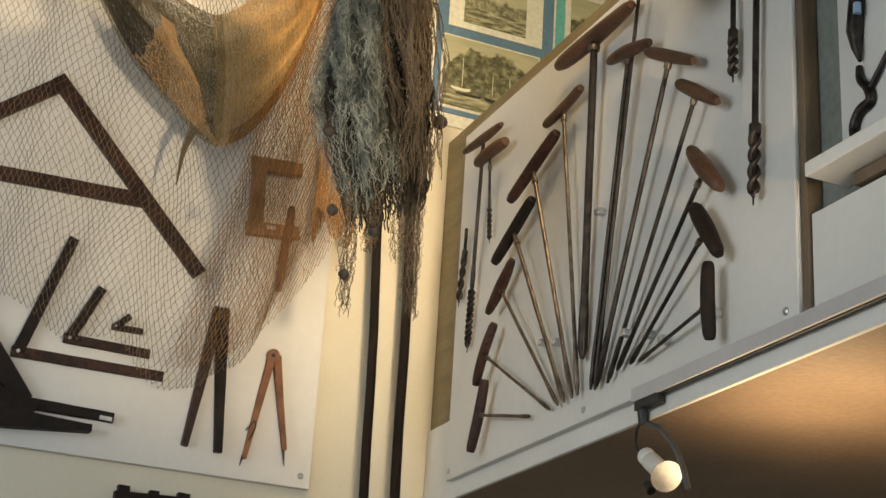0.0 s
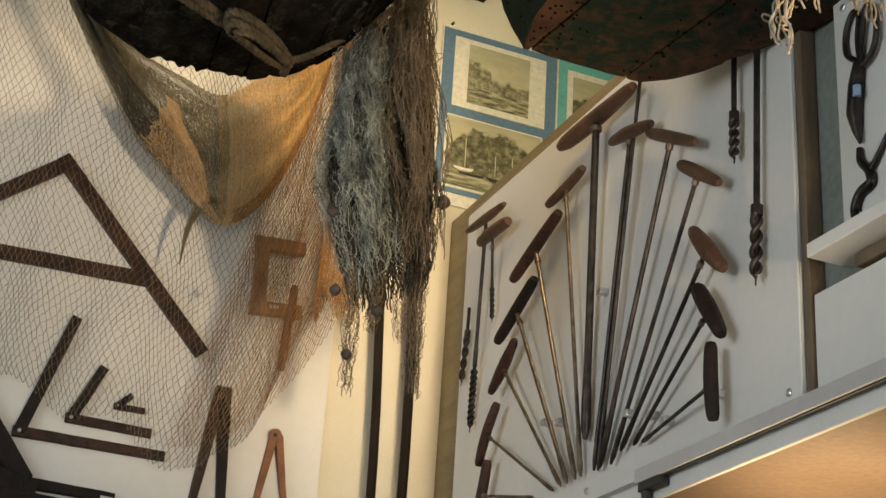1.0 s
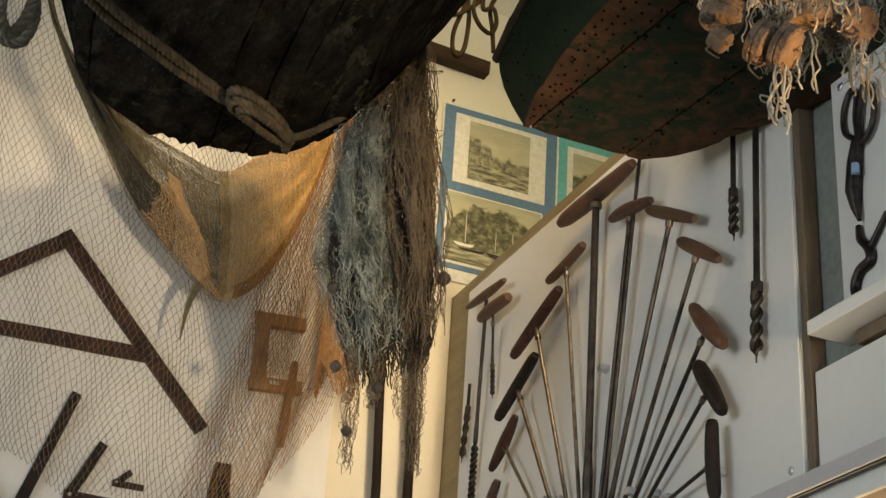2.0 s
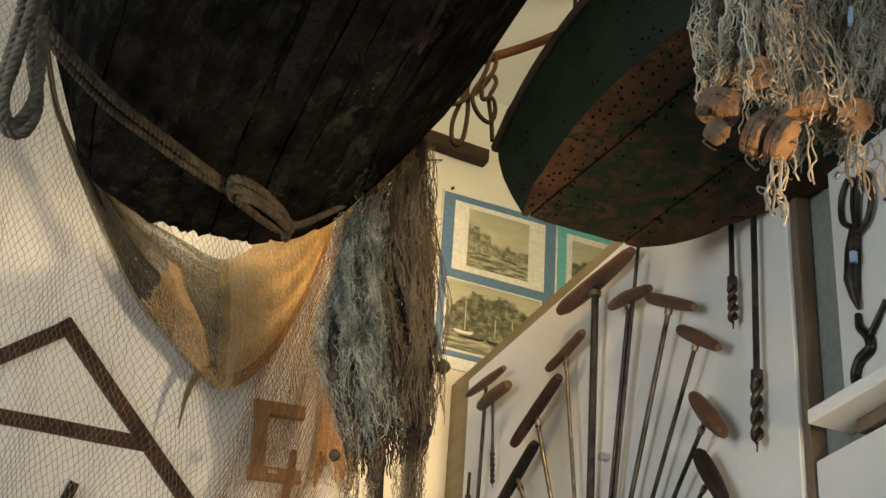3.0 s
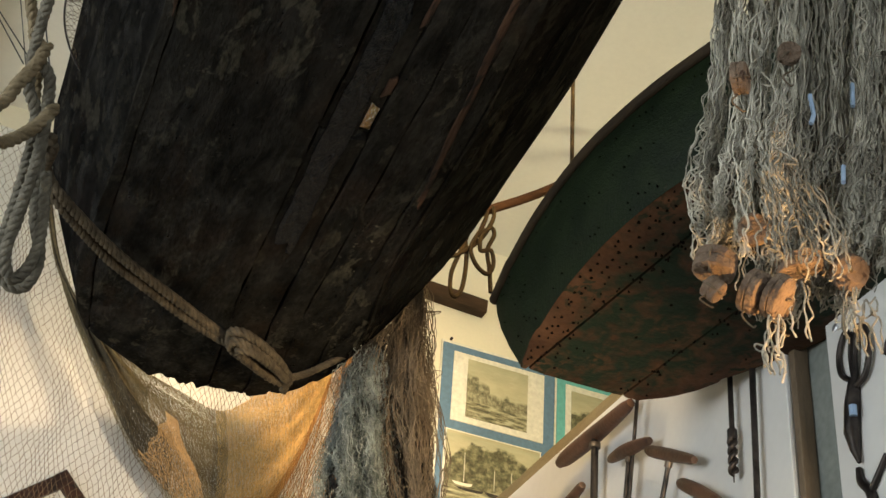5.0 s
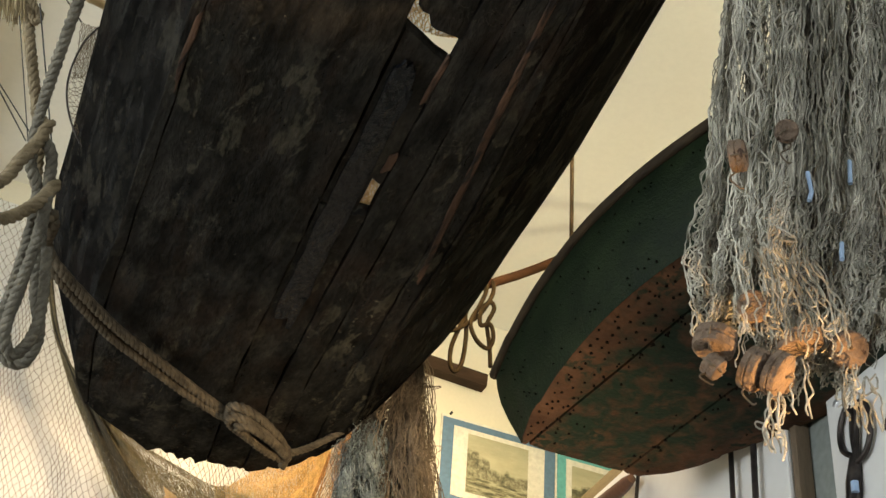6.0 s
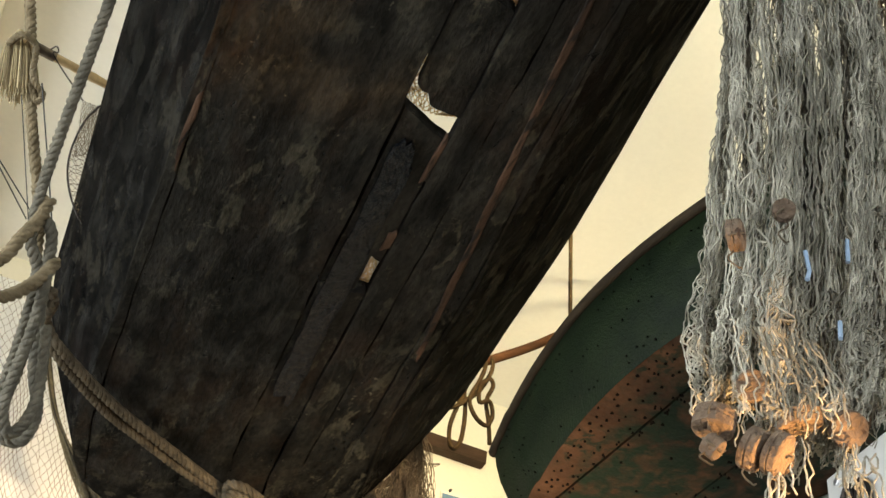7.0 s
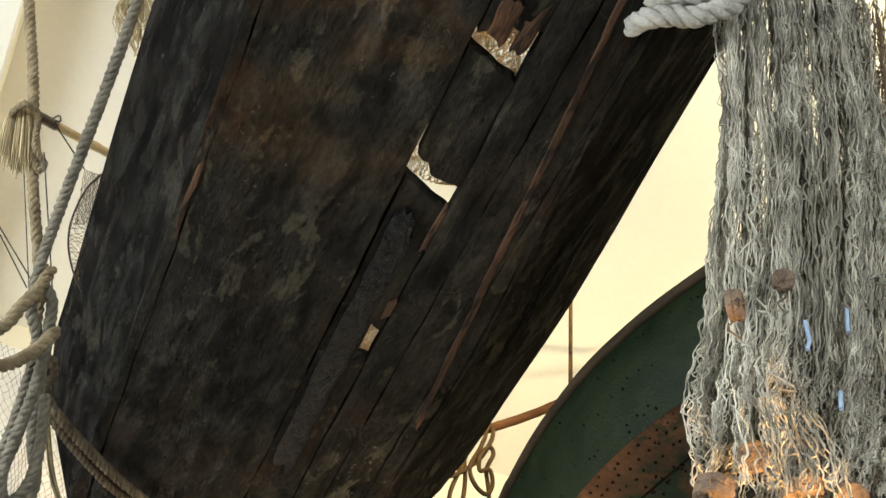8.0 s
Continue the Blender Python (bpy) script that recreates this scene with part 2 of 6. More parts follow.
M_FRAY = mat("blond_hemp_fibre", (0.30, 0.235, 0.125), (0.44, 0.35, 0.20), 30, 0.85, bump=0.2, fine=220, island=0.3)
M_ROPED = mat("dark_brown_line", (0.014, 0.009, 0.004), (0.032, 0.021, 0.009), 30, 0.9, bump=0.4, fine=220, spec=0.08)
M_ROPEK = mat("tarred_hemp_rope", (0.054, 0.042, 0.027), (0.112, 0.088, 0.057), 30, 0.9, bump=0.5, fine=220, spec=0.15)
M_SPAR = mat("red_brown_spar_wood", (0.022, 0.009, 0.003), (0.05, 0.022, 0.009), 10, 0.7, spec=0.1, bump=0.25, stretch=(1, 4, 4))
M_ROPEG = mat("grey_hemp_rope", (0.085, 0.076, 0.055), (0.165, 0.148, 0.110), 30, 0.85, bump=0.5, fine=220)
M_ROPEW = mat("white_cotton_rope", (0.30, 0.29, 0.255), (0.44, 0.425, 0.38), 30, 0.85, bump=0.5, fine=220)
M_NETW = mat("off_white_net_twine", (0.19, 0.176, 0.135), (0.56, 0.53, 0.44), 14, 0.9, bump=0.2, fine=300, island=0.35)
M_NETB = mat("blue_grey_net_twine", (0.085, 0.10, 0.095), (0.34, 0.37, 0.335), 17, 0.9, bump=0.2, fine=300, island=0.4)
M_NETT = mat("tan_net_twine", (0.105, 0.078, 0.048), (0.20, 0.15, 0.098), 9, 0.9, bump=0.2, fine=300, island=0.4)
M_NETWALL = mat("brown_wall_net_twine", (0.14, 0.10, 0.058), (0.25, 0.18, 0.11), 5, 0.9, bump=0.0, island=0.25)
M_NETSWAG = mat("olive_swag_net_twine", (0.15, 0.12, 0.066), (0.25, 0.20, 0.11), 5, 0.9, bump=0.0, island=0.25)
M_NETEDGE = mat("shaded_olive_net_twine", (0.042, 0.033, 0.020), (0.085, 0.068, 0.040), 5, 0.9, bump=0.0, island=0.25)
M_NETPATCH = mat("lit_orange_net_twine", (0.50, 0.32, 0.145), (0.64, 0.43, 0.21), 5, 0.9, bump=0.0, island=0.2)
# orange of the net's warm-lit side, the lamplight put into the colour
M_NETFOLD = mat("warm_tinted_net_twine", (0.30, 0.145, 0.045), (0.50, 0.27, 0.095), 5, 0.9, bump=0.0, island=0.3)
M_NETCORE = mat("dark_brown_net_twine", (0.022, 0.018, 0.013), (0.055, 0.045, 0.034), 9, 0.95, bump=0.1, island=0.3)
M_RAIL = mat("grey_track_rail_paint", (0.50, 0.48, 0.48), (0.56, 0.54, 0.53), 4, 0.45, bump=0.02, grainy=0.2)
M_NETOR = mat("orange_net_twine", (0.66, 0.44, 0.17), (0.80, 0.56, 0.25), 5, 0.9, bump=0.0, island=0.2)
M_CORK = mat("worn_cork", (0.11, 0.075, 0.05), (0.22, 0.155, 0.105), 22, 0.9, bump=0.9, fine=120, c3=(0.06, 0.035, 0.022), amount3=0.60)
M_FLOATD = mat("dark_float", (0.02, 0.016, 0.014), (0.05, 0.04, 0.035), 30, 0.6, bump=0.3)
M_BLUEFR = mat("blue_mount_card", (0.10, 0.19, 0.30), (0.12, 0.215, 0.33), 6, 0.6, bump=0.02)
M_TEALFR = mat("teal_mount_card", (0.12, 0.42, 0.42), (0.14, 0.46, 0.45), 6, 0.6, bump=0.02)
M_PAPER = mat("white_mount_paper", (0.70, 0.68, 0.60), (0.74, 0.72, 0.64), 6, 0.5, bump=0.01)
M_BAMBOO = mat("pale_bamboo", (0.42, 0.30, 0.15), (0.52, 0.38, 0.20), 10, 0.4, bump=0.1)
M_BLACK = mat("black_plastic", (0.012, 0.012, 0.012), (0.02, 0.02, 0.02), 10, 0.4, bump=0.02)
M_NAIL = mat("rusted_black_nail", (0.004, 0.003, 0.002), (0.008, 0.005, 0.004), 30, 0.9, bump=0.0, spec=0.05)
M_LAMP = mat("grey_lamp_metal", (0.10, 0.10, 0.095), (0.14, 0.14, 0.13), 10, 0.35, 0.5, bump=0.02)
M_BLUECORD = mat("pale_blue_cord", (0.28, 0.40, 0.58), (0.36, 0.48, 0.64), 20, 0.7, bump=0.1)


def photo_mat(name, seed, skyline, water, tones):
    """An old toned photograph: pale sky, an uneven mass under a skyline, a mottled shore."""
    m = bpy.data.materials.new(name)
    m.use_nodes = True
    n, l = m.node_tree.nodes, m.node_tree.links
    b = n["Principled BSDF"]
    tc = n.new("ShaderNodeTexCoord")
    sp = n.new("ShaderNodeSeparateXYZ")
    l.new(tc.outputs["Generated"], sp.inputs[0])

    def tex(scale, det, stretch=(1, 1, 1)):
        mp = n.new("ShaderNodeMapping")
        mp.inputs["Scale"].default_value, mp.inputs["Location"].default_value = stretch, (seed, seed, seed)
        l.new(tc.outputs["Generated"], mp.inputs[0])
        t = n.new("ShaderNodeTexNoise")
        t.inputs["Scale"].default_value, t.inputs["Detail"].default_value, t.inputs["Roughness"].default_value = scale, det, 0.65
        l.new(mp.outputs[0], t.inputs["Vector"])
        return t.outputs["Fac"]

    def math_node(op, a, c, d=None):
        x = n.new("ShaderNodeMath")
        x.operation = op
        for k, q in enumerate((a, c, d)):
            if q is None:
                continue
            if isinstance(q, (int, float)):
                x.inputs[k].default_value = q
            else:
                l.new(q, x.inputs[k])
        return x.outputs[0]

    def ramp(src, stops):
        r = n.new("ShaderNodeValToRGB")
        e = r.color_ramp.elements
        e[0].position, e[0].color = stops[0][0], (*stops[0][1], 1)
        e[1].position, e[1].color = stops[-1][0], (*stops[-1][1], 1)
        for p, c in stops[1:-1]:
            e.new(p).color = (*c, 1)
        l.new(src, r.inputs[0])
        return r.outputs[0]

    def mix(fac, a, c):
        x = n.new("ShaderNodeMix")
        x.data_type = "RGBA"
        l.new(fac, x.inputs["Factor"])
        l.new(a, x.inputs["A"])
        l.new(c, x.inputs["B"])
        return x.outputs["Result"]

    h = ramp(sp.outputs["X"], [(p, (v, v, v)) for p, v in skyline])
    rough_edge = math_node("MULTIPLY_ADD", tex(11, 9), tones[3], -tones[3] / 2)
    inside = math_node("ADD", math_node("SUBTRACT", h, sp.outputs["Z"]), rough_edge)
    sky = ramp(math_node("MULTIPLY_ADD", tex(3, 5, (1, 1, 2.5)), 0.6, math_node("MULTIPLY", sp.outputs["Z"], 0.4)), [(0.3, (0.60, 0.57, 0.40)), (0.8, (0.36, 0.345, 0.22))])
    mass = ramp(tex(16, 10, (1, 1, 0.75)), [(0.36, tones[0]), (0.50, tones[1]), (0.64, tones[2])])
    col = mix(ramp(inside, [(0.0, (0, 0, 0)), (0.05, (1, 1, 1))]), sky, mass)
    shore = ramp(tex(8, 9, (0.5, 1, 2.6)), [(0.36, (0.045, 0.043, 0.022)), (0.48, (0.20, 0.19, 0.11)), (0.60, (0.46, 0.44, 0.30))])
    low = math_node("ADD", math_node("SUBTRACT", water, sp.outputs["Z"]), math_node("MULTIPLY_ADD", tex(6, 5), 0.16, -0.08))
    col = mix(ramp(low, [(0.0, (0, 0, 0)), (0.03, (1, 1, 1))]), col, shore)
    l.new(col, b.inputs["Base Color"])
    b.inputs["Roughness"].default_value = 0.35
    return m


def glow_mat(name, color, strength):
    m = bpy.data.materials.new(name)
    m.use_nodes = True
    b = m.node_tree.nodes["Principled BSDF"]
    b.inputs["Emission Color"].default_value, b.inputs["Emission Strength"].default_value = (*color, 1), strength
    return m


# ---- building helpers ----
def thing(name, base, label, category, group="", kind=""):
    """An Empty at the thing's base; its parts keep their vertices in world metres."""
    e = new(name)
    e.location = base
    e.empty_display_size = 0.05
    return tagged(e, label, category, group, kind)


def link_mesh(name, me, material, parent=None, label="", smooth=False):
    me.materials.append(material)
    if smooth:
        me.polygons.foreach_set("use_smooth", [True] * len(me.polygons))
    ob = new(name, me)
    if parent is not None:
        ob.parent = parent
        base = Vector((0, 0, 0))
        p = parent
        while p is not None:
            base += p.location
            p = p.parent
        ob.location = -base
    if label:
        ob["label"] = label
    return ob


def part(name, bm, material, parent=None, label="", smooth=False):
    bmesh.ops.recalc_face_normals(bm, faces=bm.faces)
    if smooth:
        bm.normal_update()
        for e in bm.edges:
            if len(e.link_faces) == 2 and e.calc_face_angle(0.0) > 1.15:
                e.smooth = False
    me = bpy.data.meshes.new(name)
    bm.to_mesh(me)
    bm.free()
    return link_mesh(name, me, material, parent, label, smooth)


def setting(name, bm, material, label, category):
    return tagged(part(name, bm, material), label, category, kind="structure")


def add_box(bm, lo, hi, bevel=0.0):
    vs = [bm.verts.new((x, y, z)) for x in (lo[0], hi[0]) for y in (lo[1], hi[1]) for z in (lo[2], hi[2])]
    fs = [bm.faces.new([vs[i] for i in f]) for f in ((0, 1, 3, 2), (4, 6, 7, 5), (0, 4, 5, 1), (2, 3, 7, 6), (0, 2, 6, 4), (1, 5, 7, 3))]
    if bevel:
        es = {e for f in fs for e in f.edges}
        bmesh.ops.bevel(bm, geom=list(es), offset=bevel, segments=2, affect="EDGES", profile=0.5)
    return bm


def box(lo, hi, bevel=0.0):
    return add_box(bmesh.new(), lo, hi, bevel)


def smooth_path(pts, n):
    """Catmull-Rom through the points, n samples a span."""
    p = [Vector(q) for q in pts]
    p = [2 * p[0] - p[1]] + p + [2 * p[-1] - p[-2]]
    out = []
    for i in range(1, len(p) - 2):
        a, b, c, d = p[i - 1:i + 3]
        for k in range(n):
            t = k / n
            out.append(0.5 * (2 * b + (c - a) * t + (2 * a - 5 * b + 4 * c - d) * t * t + (3 * b - a - 3 * c + d) * t ** 3))
    out.append(p[-2])
    return out


def frames_along(path):
    """A side and an up vector at each point, carried along without twist."""
    tang = [(path[min(i + 1, len(path) - 1)] - path[max(i - 1, 0)]).normalized() for i in range(len(path))]
    side = tang[0].orthogonal().normalized()
    out = []
    for t in tang:
        side = (side - t * side.dot(t)).normalized()
        out.append((side, t.cross(side)))
    return out


def add_tube(bm, path, radius, sides=8, cap=True):
    path = [Vector(p) for p in path]
    fr = frames_along(path)
    rings = []
    for i, (p, (s, u)) in enumerate(zip(path, fr)):
        r = radius(i / max(1, len(path) - 1)) if callable(radius) else radius
        rings.append([bm.verts.new(p + (s * math.cos(a) + u * math.sin(a)) * r) for a in (2 * math.pi * k / sides for k in range(sides))])
    for a, b in zip(rings, rings[1:]):
        for k in range(sides):
            bm.faces.new((a[k], a[(k + 1) % sides], b[(k + 1) % sides], b[k]))
    if cap:
        bm.faces.new(rings[0][::-1])
        bm.faces.new(rings[-1])
    return bm


def strand_mesh(name, paths, radius, sides=3):
    """Many thin strands in one mesh; paths: arrays of points; radius: a number or one a strand."""
    verts, faces, base = [], [], 0
    ang = np.arange(sides) * 2 * np.pi / sides
    for j, p in enumerate(paths):
        p = np.asarray(p, float)
        r = radius[j] if hasattr(radius, "__len__") else radius
        t = np.gradient(p, axis=0)
        t /= np.linalg.norm(t, axis=1, keepdims=True) + 1e-9
        ref = np.where(np.abs(t[:, [0]]) < 0.8, [[1.0, 0, 0]], [[0, 1.0, 0]])
        s = np.cross(t, ref)
        s /= np.linalg.norm(s, axis=1, keepdims=True) + 1e-9
        u = np.cross(t, s)
        ring = p[:, None, :] + r * (s[:, None, :] * np.cos(ang)[None, :, None] + u[:, None, :] * np.sin(ang)[None, :, None])
        verts.append(ring.reshape(-1, 3))
        m = len(p)
        i = (np.arange(m - 1)[:, None] * sides + np.arange(sides)[None, :])
        k = (np.arange(m - 1)[:, None] * sides + (np.arange(sides)[None, :] + 1) % sides)
        faces.append((np.stack([i, k, k + sides, i + sides], -1) + base).reshape(-1, 4))
        base += m * sides
    me = bpy.data.meshes.new(name)
    v, f = np.concatenate(verts), np.concatenate(faces)
    me.from_pydata(v.tolist(), [], f.tolist())
    me.update()
    return me


def ease(x):
    x = min(1.0, max(0.0, x))
    return x * x * (3 - 2 * x)


def lerp_table(x, xs, ys):
    return float(np.interp(x, xs, ys))


# ---- the room ----
XR, YL, ZC = 1.75, 4.28, 4.81
setting("floor", box((-3.1, -4.1, -0.15), (5.1, 4.5, 0)), M_FLOOR, "plain warm tiled museum floor", "floor")
setting("wall_north", box((-3.1, YL, 0), (5.1, YL + 0.2, ZC + 0.2)), M_WALL, "cream plaster wall with nets, tools and photographs", "wall")
setting("wall_west", box((-3.3, -4.1, 0), (-3.1, 4.48, ZC + 0.2)), M_WALL, "cream plaster side wall", "wall")
setting("wall_south", box((-3.1, -4.3, 0), (5.1, -4.1, ZC + 0.2)), M_WALL, "cream plaster wall behind the hall", "wall")
setting("wall_east", box((5.1, -4.3, 0), (5.3, 4.48, ZC + 0.2)), M_WALL, "cream plaster wall behind the gallery", "wall")
setting("ceiling", box((-3.1, -4.1, ZC), (5.1, YL, ZC + 0.2)), M_CEIL, "plain off-white painted ceiling", "ceiling")
setting("ceiling_beam", box((-0.62, -4.1, ZC - 0.16), (-0.21, YL - 0.003, ZC - 0.003), 0.01), M_CEIL, "off-white painted ceiling beam", "beam")
# gallery: slab, soffit, white edge beam, parapet core, boards
setting("gallery_floor", box((XR + 0.021, -4.1, 2.381), (5.1, YL - 0.003, 2.62)), M_UNDER, "brown painted underside of the gallery floor", "gallery")
setting("gallery_beam", box((XR + 0.003, -4.1, 2.378), (XR + 0.019, YL - 0.003, 2.62), 0.002), M_WHITE, "white painted edge beam under the parapet", "beam")
setting("parapet", box((XR + 0.012, 2.34, 2.623), (XR + 0.088, YL - 0.004, 3.612), 0.004), M_OLIVE, "olive-stained wooden gallery parapet", "parapet")
setting("parapet_grey", box((XR + 0.03, -4.1, 2.623), (XR + 0.085, 2.337, 3.612), 0.004), M_GREY, "grey-green painted gallery parapet panel", "parapet")
setting("trim_strip", box((XR - 0.010, 2.318, 2.43), (XR + 0.028, 2.339, 3.612), 0.002), M_STRIP, "narrow brown wooden cover strip", "trim")
setting("beam_ledge", box((XR - 0.012, -4.1, 2.366), (XR + 0.001, YL - 0.01, 2.412), 0.003), M_WHITE, "white painted ledge along the gallery edge", "trim")
track_rail = thing("track_rail", (XR - 0.03, 1.0, 2.405), "grey lighting track rail fixed along the gallery edge", "track rail")
part("rail", box((XR - 0.040, -4.0, 2.406), (XR - 0.0125, 2.956, 2.440), 0.002), M_RAIL, track_rail)
part("slot", box((XR - 0.033, -4.0, 2.403), (XR - 0.020, 2.950, 2.4065)), M_BLACK, track_rail, "dark slot under the rail")
auger_board = thing("auger_board", (XR, 3.2, 2.425), "large white display board with a fan of augers", "board")
part("panel", box((XR - 0.018, 2.345, 2.425), (XR + 0.010, 4.06, 3.538), 0.003), M_BOARD, auger_board)


def screw(parent, p, axis):
    bm = bmesh.new()
    d = Vector(axis)
    add_tube(bm, [Vector(p) - d * 0.004, Vector(p) + d * 0.003, Vector(p) + d * 0.005], lambda t: 0.009 if t < 0.8 else 0.006, 10)
    part("screw", bm, M_CLIP, parent, "small round steel screw head")


for y, z in ((4.038, 2.45), (3.221, 2.452), (2.385, 2.468), (4.04, 3.5)):
    screw(auger_board, (XR - 0.018, y, z), (-1, 0, 0))
lower_panel = thing("lower_panel", (XR, 1.4, 2.425), "plain white panel below the ledge of the hook display", "panel")
part("panel", box((XR - 0.005, -1.2, 2.425), (XR + 0.028, 2.312, 2.655), 0.002), M_BOARD, lower_panel)
hook_shelf = thing("hook_shelf", (XR, 1.5, 2.66), "white painted narrow shelf under the hook board", "shelf")
part("board", box((XR - 0.075, 0.2, 2.692), (XR + 0.029, 2.238, 2.722), 0.003), M_WHITE, hook_shelf)
part("batten", box((XR - 0.012, 0.2, 2.662), (XR + 0.029, 2.17, 2.690), 0.002), M_STRIP, hook_shelf, "thin brown batten under the shelf")
hook_board = thing("hook_board", (XR, 1.5, 2.724), "white board with black iron scissors and hooks", "board")
part("panel", box((XR - 0.008, 0.4, 2.724), (XR + 0.028, 2.205, 3.275), 0.003), M_BOARD, hook_board)
screw(hook_board, (XR - 0.008, 2.17, 3.25), (-1, 0, 0))
tool_board = thing("tool_board", (0.6, YL - 0.02, 2.384), "large white display board under the fishing net", "board")
part("panel", box((-1.6, YL - 0.022, 2.384), (1.381, YL - 0.001, 4.70), 0.003), M_BOARD, tool_board)
screw(tool_board, (1.35, YL - 0.022, 2.42), (0, -1, 0))


# ---- the dark boat ----
Y0, Y1 = -0.9, 4.04


def boat1_mid(y):
    return 0.545 + 0.06 * (y - 2) + 0.07 * ease(y - 3)


def boat1_rim(y, sgn=1):
    if sgn > 0:
        w = lerp_table(y, [1.5, 2.3, 3.0, 3.15, 3.3, 3.5, 3.81, 3.98, Y1], [0.585, 0.622, 0.618, 0.604, 0.565, 0.485, 0.33, 0.20, 0.0])
    else:
        w = lerp_table(y, [1.5, 2.3, 2.95, 3.15, 3.34, 3.55, 3.69, 3.93, Y1], [0.47, 0.475, 0.478, 0.465, 0.44, 0.40, 0.36, 0.20, 0.0])
    return w * math.sqrt(max(0.0, 1 - max(0.0, (0.6 - y) / (0.62 - Y0)) ** 2))


def boat1_half(y, sgn=1):
    yy = 2.7 + (y - 2.7) * 1.10 if y > 2.7 else y
    w = boat1_rim(min(yy, Y1), sgn)
    return max(0.0, w - (0.25 if sgn > 0 else 0.165) + (0.18 if sgn > 0 else 0.10) * ease((y - 2.8) / 0.9))


def boat1_floor(y):
    return 3.55 + 0.16 * max(0.0, (y - 2.9) / 1.0) ** 2 + 0.16 * max(0.0, (0.4 - y) / 1.0) ** 2


def boat1_top(y):
    return 3.82 + 0.05 * max(0.0, (1.2 - y)) ** 2 * 0.4


dark_boat = thing("old_boat", (0.6, 1.6, 3.55), "old dark tarred wooden boat hanging upside up on ropes", "boat")
YB = 3.83


def hull_side(sgn):
    bm = bmesh.new()
    rows = []
    for i in range(91):
        y = Y0 + (Y1 - Y0) * math.sin(math.pi / 2 * i / 90) ** 0.9 if i else Y0 + 0.001
        y = min(y, Y1 - 1e-4)
        yb = min(y, YB - 0.0)
        m, g, b = boat1_mid(y), boat1_rim(y, sgn), boat1_half(min(y, YB), sgn)
        b = min(b, max(0.0, g - 0.02))
        zf, zt = boat1_floor(yb), boat1_top(y)
        row = []
        for k in range(6):
            f = k / 5
            x = b + (g - b) * f ** 0.8
            wob = 0.004 * noise.noise((x * 3, y * 3, sgn * 5 + f))
            row.append(bm.verts.new((m + sgn * (x + wob), yb + (y - yb) * f, zf + (zt - zf) * f)))
        for k in range(5, -1, -1):
            f = k / 5
            x = b + (g - b) * f ** 0.8 - 0.03
            row.append(bm.verts.new((m + sgn * max(0, x), yb + (y - yb) * f, zf + (zt - zf) * f + 0.012)))
        rows.append(row)
    for a, c in zip(rows, rows[1:]):
        for k in range(11):
            bm.faces.new((a[k], a[k + 1], c[k + 1], c[k]))
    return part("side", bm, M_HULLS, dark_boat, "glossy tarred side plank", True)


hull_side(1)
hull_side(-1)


def bottom_plank(u0, u1, ya, yb, material, name="plank", lift=0.0, thick=0.028, rough_ends=0.0, label="", slant=0.0, skew=0.0, rough_start=None):
    """A bottom plank between two lines along the boat, from ya to yb, cut to the boat's outline."""
    bm = bmesh.new()
    n = max(4, int((yb - ya) / 0.045))
    rows = []
    for i in range(n + 1):
        y = ya + (yb - ya) * i / n
        sk = skew * (y - 1.9)
        a, c = max(-boat1_half(y, -1) - 0.012, u0 + sk), min(boat1_half(y, 1) + 0.012, u1 + sk)
        if c - a < 0.003:
            continue
        e0 = 0.004 * noise.noise((u0 * 9, y * 7, 1)) + rough_ends * 0.0035 * noise.noise((u0 * 30, y * 40, 7))
        e1 = 0.004 * noise.noise((u1 * 9, y * 7, 2)) + rough_ends * 0.0035 * noise.noise((u1 * 30, y * 40, 8))
        row = []
        m = min(22, max(8, int((u1 - u0) / 0.012))) if rough_ends else 5
        for k in range(m + 1):
            u = a + e0 + (c + e1 - a - e0) * k / m
            yy = y + slant * (u - (u0 + u1) / 2)
            if i in (0, n) and rough_ends:
                yy += (rough_start if i == 0 and rough_start is not None else rough_ends) * (0.05 if yb < 3 else 0.032) * (noise.noise((u * 34, i * 3.1, 4)) + 0.6 * noise.noise((u * 95, i * 3.1, 9)))
            z = boat1_floor(y) + lift - 0.012 * (1 - (u / 0.33) ** 2) + 0.004 * noise.noise((u * 8, y * 4, 3))
            zz = z + (0.0015 if k in (0, m) else 0)
            row.append((bm.verts.new((boat1_mid(y) + u, yy, zz)), bm.verts.new((boat1_mid(y) + u, yy, zz + thick))))
        rows.append(row)
    for p, q in zip(rows, rows[1:]):
        for k in range(len(p) - 1):
            bm.faces.new((p[k][0], p[k + 1][0], q[k + 1][0], q[k][0]))
            bm.faces.new((p[k][1], q[k][1], q[k + 1][1], p[k + 1][1]))
        bm.faces.new((p[0][0], q[0][0], q[0][1], p[0][1]))
        bm.faces.new((p[-1][0], p[-1][1], q[-1][1], q[-1][0]))
    for r in (rows[0], rows[-1]):
        for k in range(len(r) - 1):
            bm.faces.new((r[k][0], r[k][1], r[k + 1][1], r[k + 1][0]))
    return part(name, bm, material, dark_boat, label, True)


